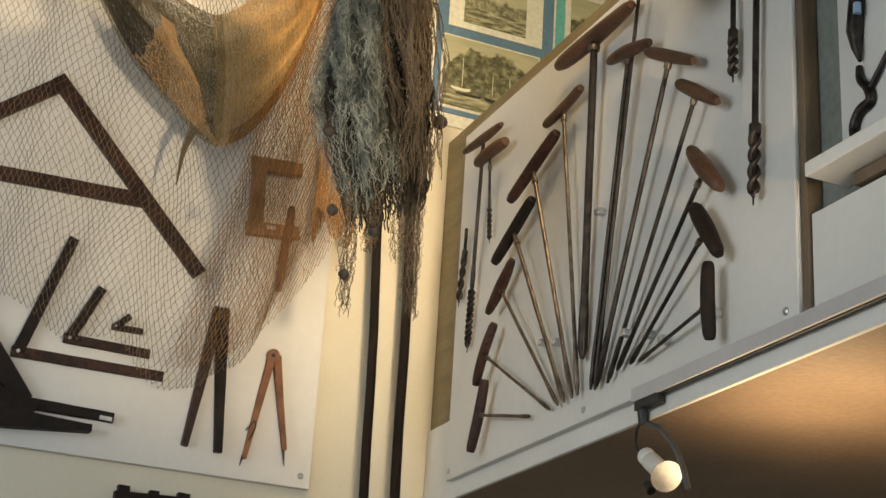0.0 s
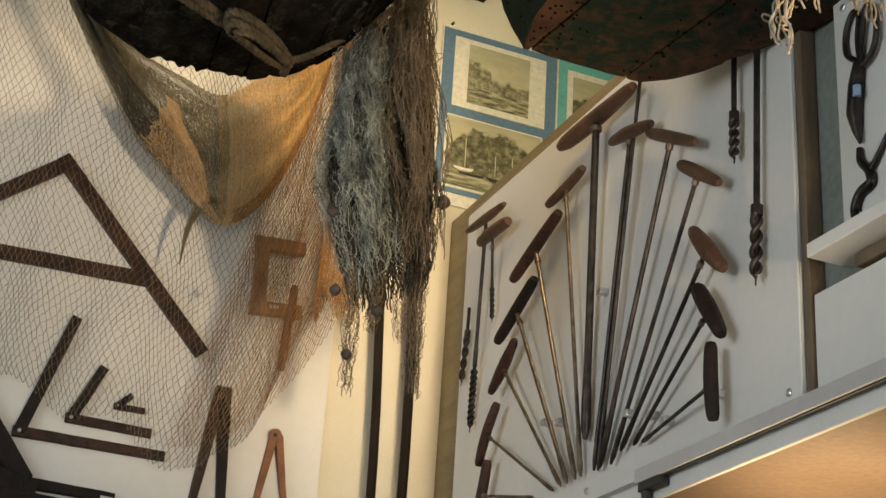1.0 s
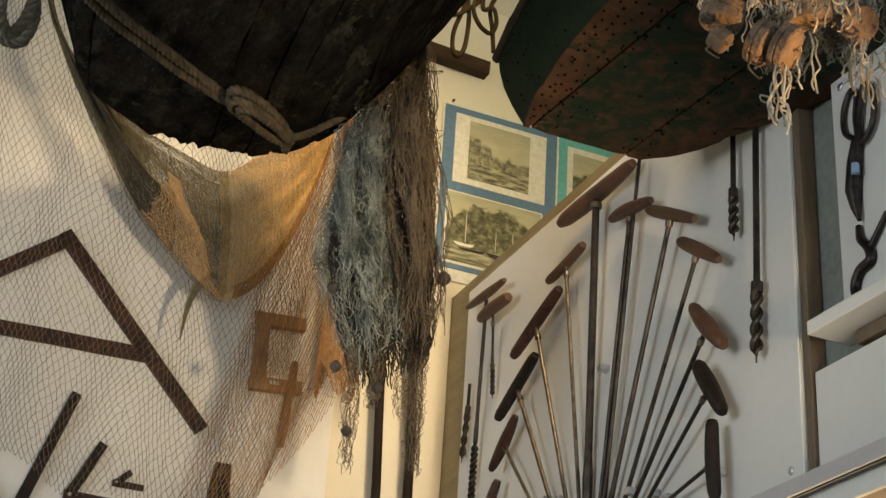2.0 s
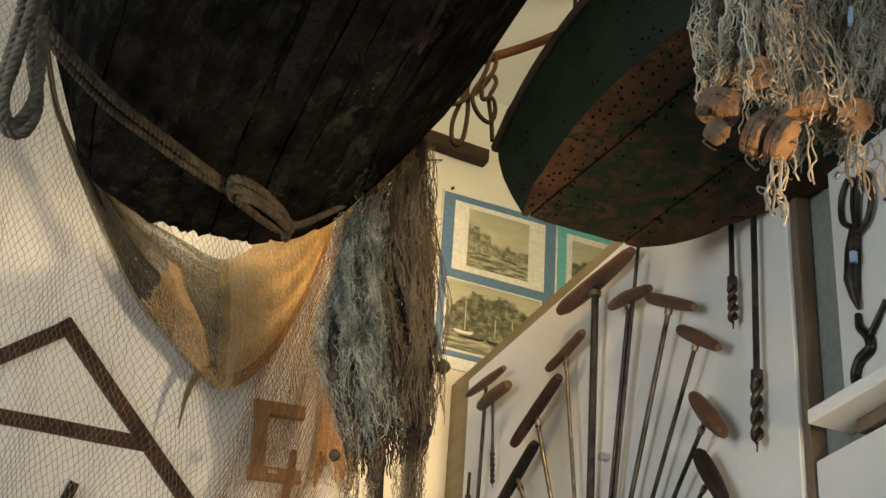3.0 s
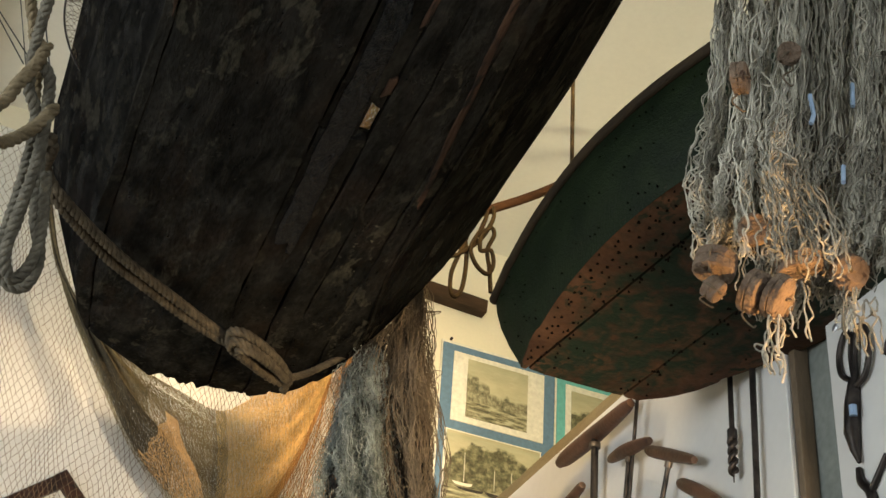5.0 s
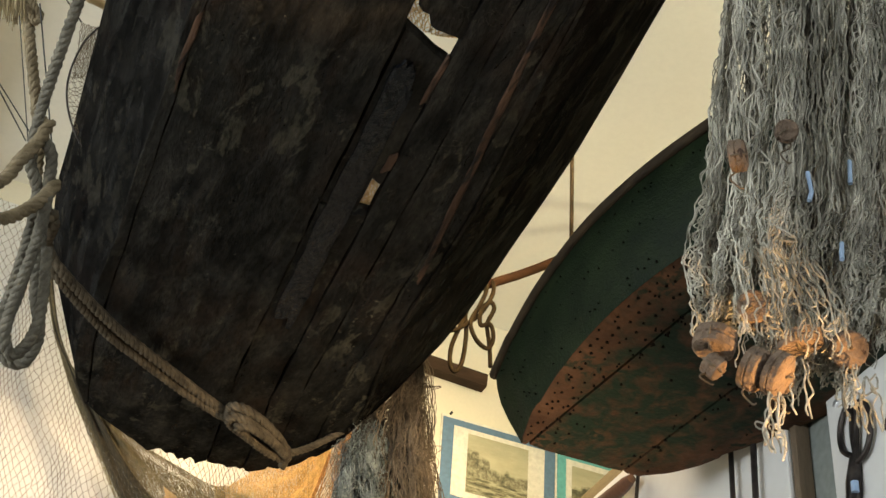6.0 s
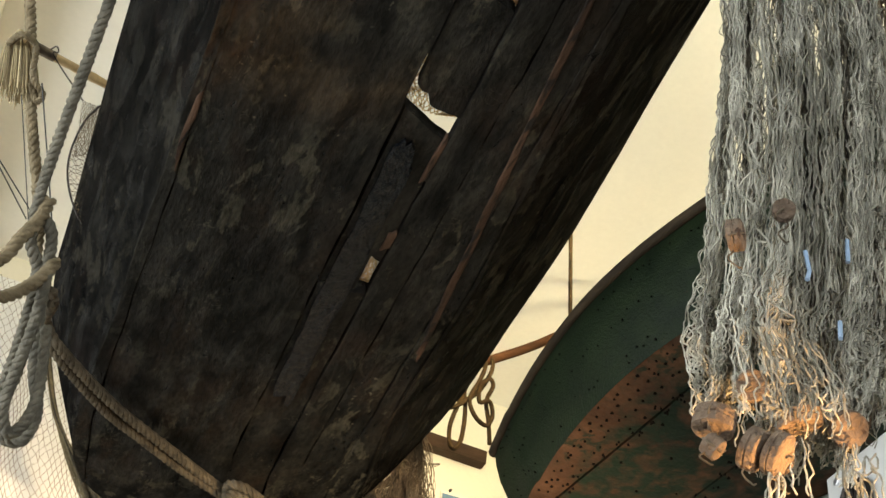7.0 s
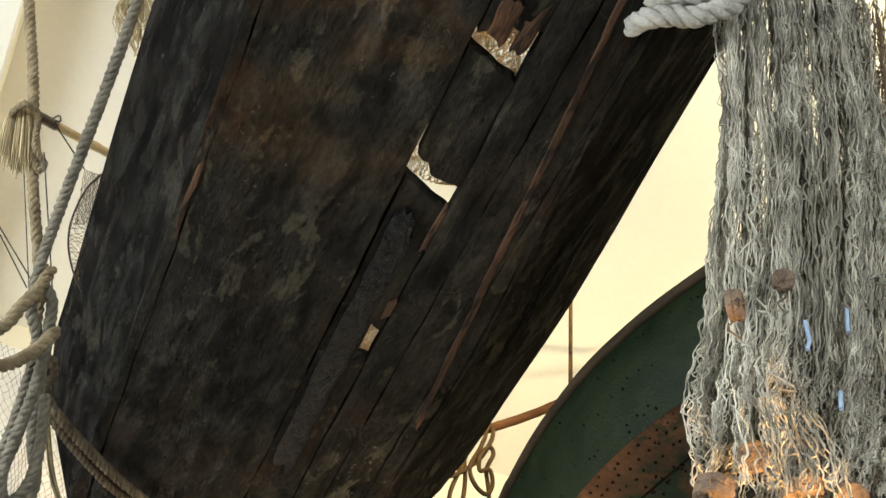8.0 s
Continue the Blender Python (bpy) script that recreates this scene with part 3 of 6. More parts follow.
bottom_plank(-0.60, -0.297, -0.75, 3.78, M_HULL, rough_ends=1.2)
bottom_plank(-0.295, 0.060, -0.75, 3.83, M_HULL, rough_ends=1.3)
bottom_plank(0.064, 0.168, 2.412, 3.83, M_HULL, lift=0.006, rough_ends=1.2, rough_start=0.25)
bottom_plank(0.064, 0.143, 2.25, 2.40, M_HULL, lift=0.009, rough_ends=0.2)
bottom_plank(0.064, 0.168, 1.880, 2.27, M_HULL, lift=0.006, rough_ends=0.12, slant=0.48, rough_start=0.05)
bottom_plank(0.080, 0.118, 1.395, 1.462, M_HULLW, name="splinter", lift=0.001, thick=0.010, rough_ends=0.9, label="bare reddish splintered wood")
bottom_plank(0.134, 0.160, 1.400, 1.468, M_HULLW, name="splinter", lift=0.001, thick=0.010, rough_ends=0.9, label="bare reddish splintered wood")
bottom_plank(0.066, 0.172, 1.538, 1.820, M_HULL, lift=0.006, rough_ends=0.6, slant=0.42, rough_start=0.08)
bottom_plank(0.066, 0.170, -0.7, 1.450, M_HULL, lift=0.004, rough_ends=0.55, slant=-0.25)
bottom_plank(0.159, 0.169, 1.915, 2.02, M_HULLW, name="splinter", lift=0.001, thick=0.008, rough_ends=0.8, label="bare reddish splintered wood")
bottom_plank(0.152, 0.168, 2.205, 2.240, M_HULLW, name="splinter", lift=0.000, thick=0.010, rough_ends=0.5, label="bare reddish splintered wood")
bottom_plank(0.171, 0.236, -0.75, 3.80, M_HULL, rough_ends=1)
bottom_plank(0.238, 0.328, -0.75, 3.76, M_HULL, rough_ends=1)
bottom_plank(0.298, 0.313, 0.9, 2.55, M_HULLW, lift=-0.003, thick=0.012, rough_ends=1.2, skew=0.066, label="worn brown bare wood along the chine")
bottom_plank(0.330, 0.62, -0.75, 3.72, M_HULL, rough_ends=1)
bottom_plank(0.076, 0.132, 1.95, 2.85, M_TAR, name="tar_seam", lift=-0.004, thick=0.008, rough_ends=2.0, label="glossy black caulking tar in the seam")
bottom_plank(-0.309, -0.298, 2.02, 2.20, M_HULLW, name="splinter", lift=-0.003, thick=0.006, rough_ends=1.6, label="bare reddish splintered wood")
for u, ya, yb in ((-0.296, -0.7, 3.7), (0.169, 2.42, 3.7), (0.169, -0.7, 1.44), (0.237, -0.7, 3.7), (0.307, -0.7, 3.5), (0.333, -0.7, 3.5), (0.062, 1.92, 2.40), (0.062, 2.45, 2.62), (0.062, 2.95, 3.79), (0.062, -0.7, 1.4)):
    bottom_plank(u - 0.018, u + 0.022, ya, yb, M_HULL, name="batten", lift=0.032, thick=0.02)
for y in (0.5, 1.40, 2.66, 3.2):
    part("frame_timber", box((boat1_mid(y) - 0.33, y - 0.025, boat1_floor(y) + 0.055), (boat1_mid(y) + 0.28, y + 0.025, boat1_floor(y) + 0.10), 0.004), M_HULL, dark_boat)

# ---- the green boat ----
green_boat = thing("small_boat", (1.8, 2.0, 3.65), "small green and brown wooden boat hung over the parapet", "boat")
GY = [0.7, 0.9, 1.3, 1.8, 2.2, 2.49, 2.76, 3.1, 3.37]
GW = [0.0, 0.10, 0.26, 0.38, 0.42, 0.425, 0.378, 0.275, 0.165]


def gb_mid(y):
    return 1.68 - 0.2 * (y - 3.22)


def soft_table(y, xs, ys):
    return sum(lerp_table(min(xs[-1], max(xs[0], y + d * 0.05)), xs, ys) for d in range(-4, 5)) / 9 if xs[0] + 0.2 < y < xs[-1] - 0.2 else lerp_table(y, xs, ys)


def gb_rim(y, sgn=-1):
    if sgn > 0:
        return soft_table(y, [0.7, 1.3, 1.8, 2.3, 2.7, 2.95, 3.2, 3.37], [0.0, 0.26, 0.42, 0.49, 0.46, 0.39, 0.27, 0.165])
    return soft_table(y, GY, GW)


def gb_low(y, sgn=-1):
    if sgn > 0:
        return soft_table(y, [0.95, 1.5, 2.0, 2.35, 2.68, 2.92, 3.1, 3.17, 3.22], [0.0, 0.27, 0.37, 0.40, 0.375, 0.325, 0.285, 0.25, 0.20])
    return max(0.0, soft_table(y, [0.95, 1.5, 2.0, 2.3, 2.47, 2.69, 2.91, 3.08, 3.22], [0.0, 0.24, 0.37, 0.402, 0.396, 0.362, 0.302, 0.243, 0.178]))


def gb_zf(y):
    return 3.65 + 0.03 * max(0, 2.2 - y) ** 2


GN = 110


def gb_y(i, top):
    f = i / GN
    return (0.72 + (3.37 - 0.72) * f) if top else (0.97 + (3.22 - 0.97) * f)


def green_side(sgn):
    bm = bmesh.new()
    rows = []
    for i in range(GN + 1):
        yt, yl = gb_y(i, True), gb_y(i, False)
        lo = Vector((gb_mid(yl) + sgn * gb_low(yl, sgn), yl, gb_zf(yl)))
        hi = Vector((gb_mid(yt) + sgn * gb_rim(yt, sgn), yt, 3.95 + 0.06 * max(0, 2.0 - yt) ** 2))
        row = []
        for k in range(5):
            f = k / 4
            p = lo.lerp(hi, f)
            p.x += sgn * 0.02 * math.sin(math.pi * f)
            row.append(bm.verts.new(p))
        for k in range(4, -1, -1):
            p = lo.lerp(hi, k / 4)
            p.x += sgn * (0.02 * math.sin(math.pi * k / 4) - 0.02)
            p.z += 0.01
            row.append(bm.verts.new(p))
        rows.append(row)
    for a, c in zip(rows, rows[1:]):
        for k in range(9):
            bm.faces.new((a[k], a[k + 1], c[k + 1], c[k]))
    part("side", bm, M_GREEN, green_boat, "green painted side", True)
    bm = bmesh.new()
    add_tube(bm, [(gb_mid(y) + sgn * (gb_rim(y, sgn) + 0.004), y, 3.945 + 0.06 * max(0, 2.0 - y) ** 2) for y in (gb_y(i, True) for i in range(GN + 1))], 0.016, 8)
    part("gunwale", bm, M_RIM, green_boat, "dark wooden gunwale rail", True)


green_side(1)
green_side(-1)


def seam_shift(y):
    return -0.11 * (3.2 - y)


def green_plank(f0, f1):
    bm = bmesh.new()
    edge = bm.verts.layers.float.new("from_chine")
    rows = []
    for i in range(GN + 1):
        y = gb_y(i, False)
        m, z = gb_mid(y), gb_zf(y)
        a, c = max(-gb_low(y), f0 + seam_shift(y)), min(gb_low(y, 1), f1 + seam_shift(y))
        if c - a < 0.004:
            continue
        row = []
        for k in range(7):
            u = a + (c - a) * k / 6
            e = 0.004 if k in (0, 6) else 0
            zz = z - 0.008 * (1 - (u / 0.42) ** 2) + e + 0.002 * noise.noise((u * 12, y * 5, 9))
            pair = (bm.verts.new((m + u, y, zz)), bm.verts.new((m + u, y, zz + 0.02)))
            for v in pair:
                v[edge] = min(u + gb_low(y), gb_low(y, 1) - u)
            row.append(pair)
        rows.append(row)
    for p, q in zip(rows, rows[1:]):
        for k in range(6):
            bm.faces.new((p[k][0], p[k + 1][0], q[k + 1][0], q[k][0]))
            bm.faces.new((p[k][1], q[k][1], q[k + 1][1], p[k + 1][1]))
        bm.faces.new((p[0][0], q[0][0], q[0][1], p[0][1]))
        bm.faces.new((p[-1][0], p[-1][1], q[-1][1], q[-1][0]))
    for r in (rows[0], rows[-1]):
        for k in range(6):
            bm.faces.new((r[k][0], r[k][1], r[k + 1][1], r[k + 1][0]))
    part("plank", bm, M_BOTTOM, green_boat, "brown bottom plank with flaking green paint", True)


for f0, f1 in ((-0.60, -0.160), (-0.153, 0.134), (0.141, 0.65)):
    green_plank(f0, f1)
bm = bmesh.new()
tv = [bm.verts.new(v) for v in ((gb_mid(3.22) - 0.18, 3.215, 3.655), (gb_mid(3.22) + 0.18, 3.215, 3.655), (gb_mid(3.37) + 0.16, 3.365, 3.95), (gb_mid(3.37) - 0.16, 3.365, 3.95))]
f = bm.faces.new(tv)
ex = bmesh.ops.extrude_face_region(bm, geom=[f])
bmesh.ops.translate(bm, verts=[v for v in ex["geom"] if isinstance(v, bmesh.types.BMVert)], vec=(0, -0.025, 0.0))
part("transom", bm, M_GREEN, green_boat, "green painted transom")
# nail holes along the bottom and the chine
rng = random.Random(5)
bm = bmesh.new()
rows_of_nails = [(k, d) for k in range(46) for d in (0.016, 0.045, 0.085)]
nails = []
for k, d in rows_of_nails:
    y = 1.5 + k * 0.037 + rng.uniform(-0.012, 0.012)
    if y < 3.19:
        nails.append((y, -gb_low(y) + d + rng.uniform(-0.012, 0.012)))
for k in range(260):
    y = round(rng.uniform(1.5, 3.18) / 0.06) * 0.06 + rng.uniform(-0.012, 0.012)
    side = rng.choice((-0.150, 0.138, -0.165, 0.124, None, None))
    nails.append((y, side + seam_shift(y) + rng.uniform(-0.02, 0.02) if side is not None else rng.uniform(-gb_low(y), gb_low(y, 1))))
for y, u in nails:
    if not -gb_low(y) + 0.008 < u < gb_low(y, 1) - 0.008:
        continue
    z = gb_zf(y) - 0.008 * (1 - (u / 0.42) ** 2)
    r = rng.uniform(0.0026, 0.0052)
    c = Vector((gb_mid(y) + u, y, z - 0.0036))
    vs = [bm.verts.new(c + Vector((math.cos(a) * r, math.sin(a) * r, 0))) for a in (k * math.pi / 3 for k in range(6))]
    tip = bm.verts.new(c + Vector((0, 0, 0.007)))
    bm.faces.new(vs)
    for k in range(6):
        bm.faces.new((vs[k], vs[(k + 1) % 6], tip))
# and scattered over the green side
for i in range(90):
    j = rng.randint(40, GN - 2)
    yt, yl = gb_y(j, True), gb_y(j, False)
    lo = Vector((gb_mid(yl) - gb_low(yl, -1), yl, gb_zf(yl)))
    hi = Vector((gb_mid(yt) - gb_rim(yt, -1), yt, 3.95 + 0.06 * max(0, 2.0 - yt) ** 2))
    f = rng.choice((0.10, 0.16, 0.45, 0.8)) + rng.uniform(-0.05, 0.05)
    out = Vector((-(hi - lo).z, 0, (hi - lo).x)).normalized()
    c = lo.lerp(hi, f) + Vector((-0.02 * math.sin(math.pi * f), 0, 0)) + out * 0.004
    up = (hi - lo).normalized()
    r = rng.uniform(0.0020, 0.0036)
    vs = [bm.verts.new(c + (Vector((0, 1, 0)) * math.cos(a) + up * math.sin(a)) * r) for a in (k * math.pi / 3 for k in range(6))]
    tip = bm.verts.new(c - out * 0.006)
    bm.faces.new(vs)
    for k in range(6):
        bm.faces.new((vs[k], vs[(k + 1) % 6], tip))
tagged(part("nailing", bm, M_NAIL, green_boat, "small dark nail holes and heads"), kind="stuff")


stowed_net = thing("stowed_net", (0.6, 1.9, 3.60), "golden-brown netting lying inside the old boat", "fishing net")


def stowed(ya, yb, u0, u1, z):
    def surf(u, v):
        y = ya + (yb - ya) * v
        return (boat1_mid(y) + u0 + (u1 - u0) * u, y, z + 0.008 * math.sin(u * 9 + v * 14))
    return surf


GK = 0.83
green_boat.location = (1.8 * GK, 2.0 * GK, 1.46 + (3.65 - 1.46) * GK)
green_boat.scale = (GK, GK, GK)


# ---- nets ----
def grid_net(name, surf, nu, nv, radius, material, parent=None, label="", u_of=None, jitter=0.25, diamond=True, seed=1, keep=None):
    """A knotted net laid over surf(u, v): two families of zigzag strands meeting at the knots."""
    r = np.random.default_rng(seed)
    J = r.normal(0, jitter, (nu + 1, nv + 1, 2))
    P = np.zeros((nu + 1, nv + 1, 3))
    for i in range(nu + 1):
        for j in range(nv + 1):
            P[i, j] = surf((i + (0.5 if (j % 2 and diamond) else 0) + J[i, j, 0]) / nu, min(1.0, max(0.0, (j + J[i, j, 1]) / nv)))
    paths = []
    for i in range(nu + 1):
        a, b = [], []
        for j in range(nv + 1):
            a.append(P[i, j])
            b.append(P[max(0, i - (j % 2)), j] if diamond else P[i, j])
        paths.append(np.array(a))
        if diamond and i:
            paths.append(np.array(b))
    if not diamond:
        for j in range(nv + 1):
            paths.append(P[:, j])
    return tagged(link_mesh(name, strand_mesh(name, paths, radius), material, parent, label), kind="stuff")


for k, (ya, yb, u0, u1, z) in enumerate(((1.36, 1.605, 0.02, 0.26, 3.612), (1.72, 1.905, 0.05, 0.26, 3.618), (2.26, 2.56, 0.06, 0.28, 3.600))):
    for q in range(2 if k != 1 else 1):
        grid_net("sheet", stowed(ya, yb, u0, u1, z + 0.006 * q), 34, int((yb - ya) / 0.0062), 0.0012, M_NETOR, stowed_net, "knotted golden netting", seed=77 + 5 * k + q, jitter=0.3)
wall_net = thing("fishing_net", (0.6, YL - 0.06, 2.55), "brown fishing net draped over the tool board", "fishing net")


def sheet(u, v):
    top_x, top_z = -0.62 + 2.02 * max(0.0, u) ** 0.92, 4.66 - 0.30 * u
    low_x = -0.42 + 1.77 * u
    low_z = lerp_table(u, [0.0, 0.40, 0.62, 0.80, 0.90, 1.0], [2.95, 2.80, 2.70, 2.58, 2.82, 3.22]) + 0.03 * math.sin(u * 41)
    pull = 0.10 * math.exp(-((u - 0.72) / 0.16) ** 2) * math.sin(math.pi * v)
    x = top_x + (low_x - top_x) * v ** 1.05 + pull + 0.010 * math.sin(v * 19 + u * 11) + 0.012 * math.sin(u * 60) * (1 - 0.5 * v)
    y = YL - 0.068 - 0.13 * (1 - v) ** 1.5 - 0.012 * (1 + math.sin(u * 33)) - 0.008 * math.sin(u * 13 + v * 5)
    return (x, y, top_z + (low_z - top_z) * v)


grid_net("sheet", sheet, 112, 92, 0.0009, M_NETWALL, wall_net, "thin brown netting hanging in a sheet", seed=2, jitter=0.10)


def gather(u, v):
    x = 1.20 + 0.17 * u + (-0.30 + 0.28 * u) * v ** 1.3
    y = YL - 0.09 - 0.08 * (1 - v) - 0.02 * math.sin(u * 40) * (1 - 0.6 * v)
    return (x, y, 4.32 + (2.66 + 0.45 * u ** 2 - 4.32) * v)


grid_net("gather", gather, 30, 84, 0.0010, M_NETFOLD, wall_net, "netting hanging in a gathered fall", seed=3, jitter=0.12)


def column(u, v):
    a = u * 2 * math.pi
    w = 0.035 + 0.03 * v
    x = 1.335 + w * math.cos(a) + 0.02 * v
    return (x, YL - 0.10 + 0.04 * math.sin(a), 4.35 - 1.17 * v - 0.05 * math.sin(u * 19))


grid_net("bunched_fold", column, 52, 80, 0.0012, M_NETFOLD, wall_net, "bunched orange-brown netting", seed=4)


# the swag: a bag of finer netting hanging between the boat and the wall
SW_UP = smooth_path([Vector(p) for p in ((0.205, 0, 4.40), (0.31, 0, 4.10), (0.473, 0, 3.931), (0.60, 0, 3.841), (0.757, 0, 3.788), (0.89, 0, 3.758), (1.0, 0, 3.845), (1.12, 0, 3.93), (1.237, 0, 4.046))], 16)
SW_LOW = smooth_path([Vector(p) for p in ((0.215, 0, 4.40), (0.327, 0, 4.072), (0.493, 0, 3.781), (0.657, 0, 3.539), (0.815, 0, 3.395), (0.935, 0, 3.322), (1.05, 0, 3.415), (1.159, 0, 3.676), (1.244, 0, 4.038))], 16)


def swag(u, v):
    u, v = min(1, max(0, u)), min(1, max(0, v))
    k = u * 128
    i = min(127, int(k))
    a, c = SW_UP[i].lerp(SW_UP[i + 1], k - i), SW_LOW[i].lerp(SW_LOW[i + 1], k - i)
    p = a.lerp(c, v)
    belly = math.sin(math.pi * u) * math.sin(math.pi * v * 0.95)
    y = YL - 0.20 - 0.06 * belly + 0.010 * math.sin(v * 22 - u * 9)
    return (p.x + 0.004 * math.sin(v * 22 - u * 9), y, p.z)


def swag_net(ua, ub, va, vb, nu, nv, r, material, label, seed, lift=0.0, jitter=0.3, name="swag"):
    grid_net(name, lambda u, v: tuple(np.array(swag(ua + (ub - ua) * u, va + (vb - va) * v)) + np.array((0.002 * seed % 0.004, lift, 0.0))), nu, nv, r, material, wall_net, label, seed=seed, jitter=jitter)


# one netting: its olive and orange regions put different light into colour
swag_net(0.0, 0.635, 0.0, 1.0, 150, 84, 0.00088, M_NETSWAG, "olive-brown fine netting", 5)
swag_net(0.05, 0.635, 0.12, 1.0, 140, 70, 0.00085, M_NETSWAG, "olive-brown fine netting", 6, 0.02)
# gathered layers, with their deeper shade put into the darker twine colour
swag_net(0.0, 0.46, 0.58, 1.0, 110, 40, 0.00105, M_NETEDGE, "gathered edge of the netting, its shade put into the colour", 7, -0.006, name="gathered_edge")
swag_net(0.02, 0.40, 0.22, 0.66, 90, 26, 0.00085, M_NETEDGE, "gathered edge of the netting, its shade put into the colour", 12, 0.01, name="gathered_edge")


def patch(u, v):
    """Narrow at the top and spreading towards the hem, with an uneven border."""
    w = v ** 1.2
    a = 0.445 - 0.065 * w + 0.006 * math.sin(v * 17)
    c = 0.470 + 0.150 * w + 0.008 * math.sin(v * 11 + 2)
    x, y, z = swag(a + (c - a) * u, 0.40 + 0.60 * v)
    return (x, y - 0.010, z)


# stands for the lit part of the olive swag, its light painted orange
grid_net("patch", patch, 26, 44, 0.0009, M_NETPATCH, wall_net, "lit part of the netting, its light painted orange", seed=8, jitter=0.38)
swag_net(0.605, 1.0, 0.0, 1.0, 84, 84, 0.0008, M_NETOR, "netting under warm light, coloured orange-brown", 9)
swag_net(0.625, 1.0, 0.0, 1.0, 84, 80, 0.0008, M_NETOR, "netting under warm light, coloured orange-brown", 10, 0.02)
swag_net(0.66, 0.97, 0.90, 1.0, 60, 12, 0.0009, M_NETFOLD, "dark hem of the netting", 11, -0.006, name="hem")


# ---- augers on the gallery board ----
def lathe_between(bm, p0, p1, profile, sides=12, bend=0.0, away=(-1, 0, 0)):
    """A turned piece from p0 to p1; profile: radius over 0..1."""
    p0, p1 = Vector(p0), Vector(p1)
    n = 14
    path = [p0.lerp(p1, i / n) + Vector(away) * bend * math.sin(math.pi * i / n) for i in range(n + 1)]
    return add_tube(bm, path, profile, sides)


def twist_bit(bm, p0, p1, r, turns):
    """A twisted auger bit: two flat flutes wound about the axis."""
    p0, p1 = Vector(p0), Vector(p1)
    n = int(turns * 12)
    d = (p1 - p0).normalized()
    a = d.orthogonal().normalized()
    b = d.cross(a)
    for ph in (0, math.pi):
        add_tube(bm, [p0.lerp(p1, i / n) + (a * math.cos(ph + 2 * math.pi * turns * i / n) + b * math.sin(ph + 2 * math.pi * turns * i / n)) * r * 0.62 for i in range(n + 1)], lambda t: r * (0.55 if t < 0.93 else 0.3), 6)
    add_tube(bm, [p0, p1 + d * r * 1.5], lambda t: r * 0.5 * (1 - 0.7 * t), 6)


AUG_LABEL = "old iron shell auger with a worn wooden cross handle"


def auger(h0, h1, s0, s1, rh, rs, shape="straight", wood=None, steel=None, bit=0.0, label=AUG_LABEL):
    h0, h1, s0, s1 = Vector(h0), Vector(h1), Vector(s0), Vector(s1)
    a = thing("auger", s1, label, "auger", "augers on the board")
    k = random.Random(int(abs(h0.y * 1000)) + int(h0.z * 977))
    w1, w2 = k.uniform(0.88, 1.05), k.uniform(0.85, 1.0)
    prof = {"straight": lambda t: rh * (0.88 + 0.12 * math.sin(math.pi * t)) * (0.8 if t in (0, 1) else 1),
            "swollen": lambda t: rh * (0.70 + 0.34 * math.sin(math.pi * t) ** 1.3) * (0.75 if t in (0, 1) else 1),
            "pear": lambda t: rh * (0.76 + 0.28 * math.sin(math.pi * t ** 0.8)) * (w1 + (w2 - w1) * t) * (0.75 if t in (0, 1) else 1)}[shape]
    bm = bmesh.new()
    lathe_between(bm, h0, h1, prof, 12, bend=k.uniform(-0.004, 0.006))
    part("handle", bm, wood or M_HANDLE, a, "", True)
    bm = bmesh.new()
    d = (s1 - s0).normalized()
    e = s1 if not bit else s0.lerp(s1, 1 - bit)
    add_tube(bm, [s0 - d * 0.012, s0.lerp(e, 0.5), s0.lerp(e, 0.82), s0.lerp(e, 0.88), s0.lerp(e, 0.97), e], lambda t: rs * (1.0 if t < 0.6 else (1.25 if t < 0.9 else 0.55)), 8)
    part("shank", bm, steel or M_IRON, a, "", True)
    if bit:
        bm = bmesh.new()
        twist_bit(bm, e, s1, rs * 1.7, max(3, int((s1 - e).length / 0.03)))
        part("bit", bm, M_IRON, a, "twisted iron bit", True)
    bm = bmesh.new()
    add_tube(bm, [s0 + d * (rh * 0.8), s0 + d * (rh * 0.8 + 0.014)], rs * 1.5, 10)
    part("ferrule", bm, M_STEEL, a, "iron ferrule", True)
    return a


auger((1.692, 3.972, 3.440), (1.692, 3.704, 3.425), (1.692, 3.831, 3.398), (1.715, 3.918, 2.794), 0.014, 0.006, "swollen", bit=0.28)
auger((1.692, 3.866, 3.360), (1.692, 3.670, 3.356), (1.692, 3.776, 3.334), (1.715, 3.801, 3.094), 0.019, 0.004, "straight", label="short auger with a thick turned handle and thin bit", bit=0.4)
auger((1.692, 3.415, 3.300), (1.692, 3.212, 3.326), (1.692, 3.308, 3.293), (1.715, 3.224, 2.487), 0.0145, 0.0055, "straight", steel=M_STEEL)
auger((1.692, 3.620, 3.149), (1.692, 3.345, 3.249), (1.692, 3.473, 3.172), (1.715, 3.254, 2.487), 0.0175, 0.006, "straight", wood=M_TOOLW, steel=M_STEEL)
auger((1.692, 3.706, 2.988), (1.692, 3.478, 3.102), (1.692, 3.575, 3.021), (1.715, 3.295, 2.486), 0.017, 0.006, "straight", wood=M_TOOLB, steel=M_STEEL)
auger((1.692, 3.735, 2.843), (1.692, 3.587, 2.958), (1.692, 3.660, 2.896), (1.715, 3.329, 2.486), 0.0165, 0.005, "swollen", steel=M_STEEL, wood=M_TOOLW)
auger((1.692, 3.791, 2.645), (1.692, 3.686, 2.800), (1.692, 3.739, 2.718), (1.715, 3.372, 2.484), 0.0145, 0.0045, "straight", steel=M_STEEL, wood=M_TOOLW)
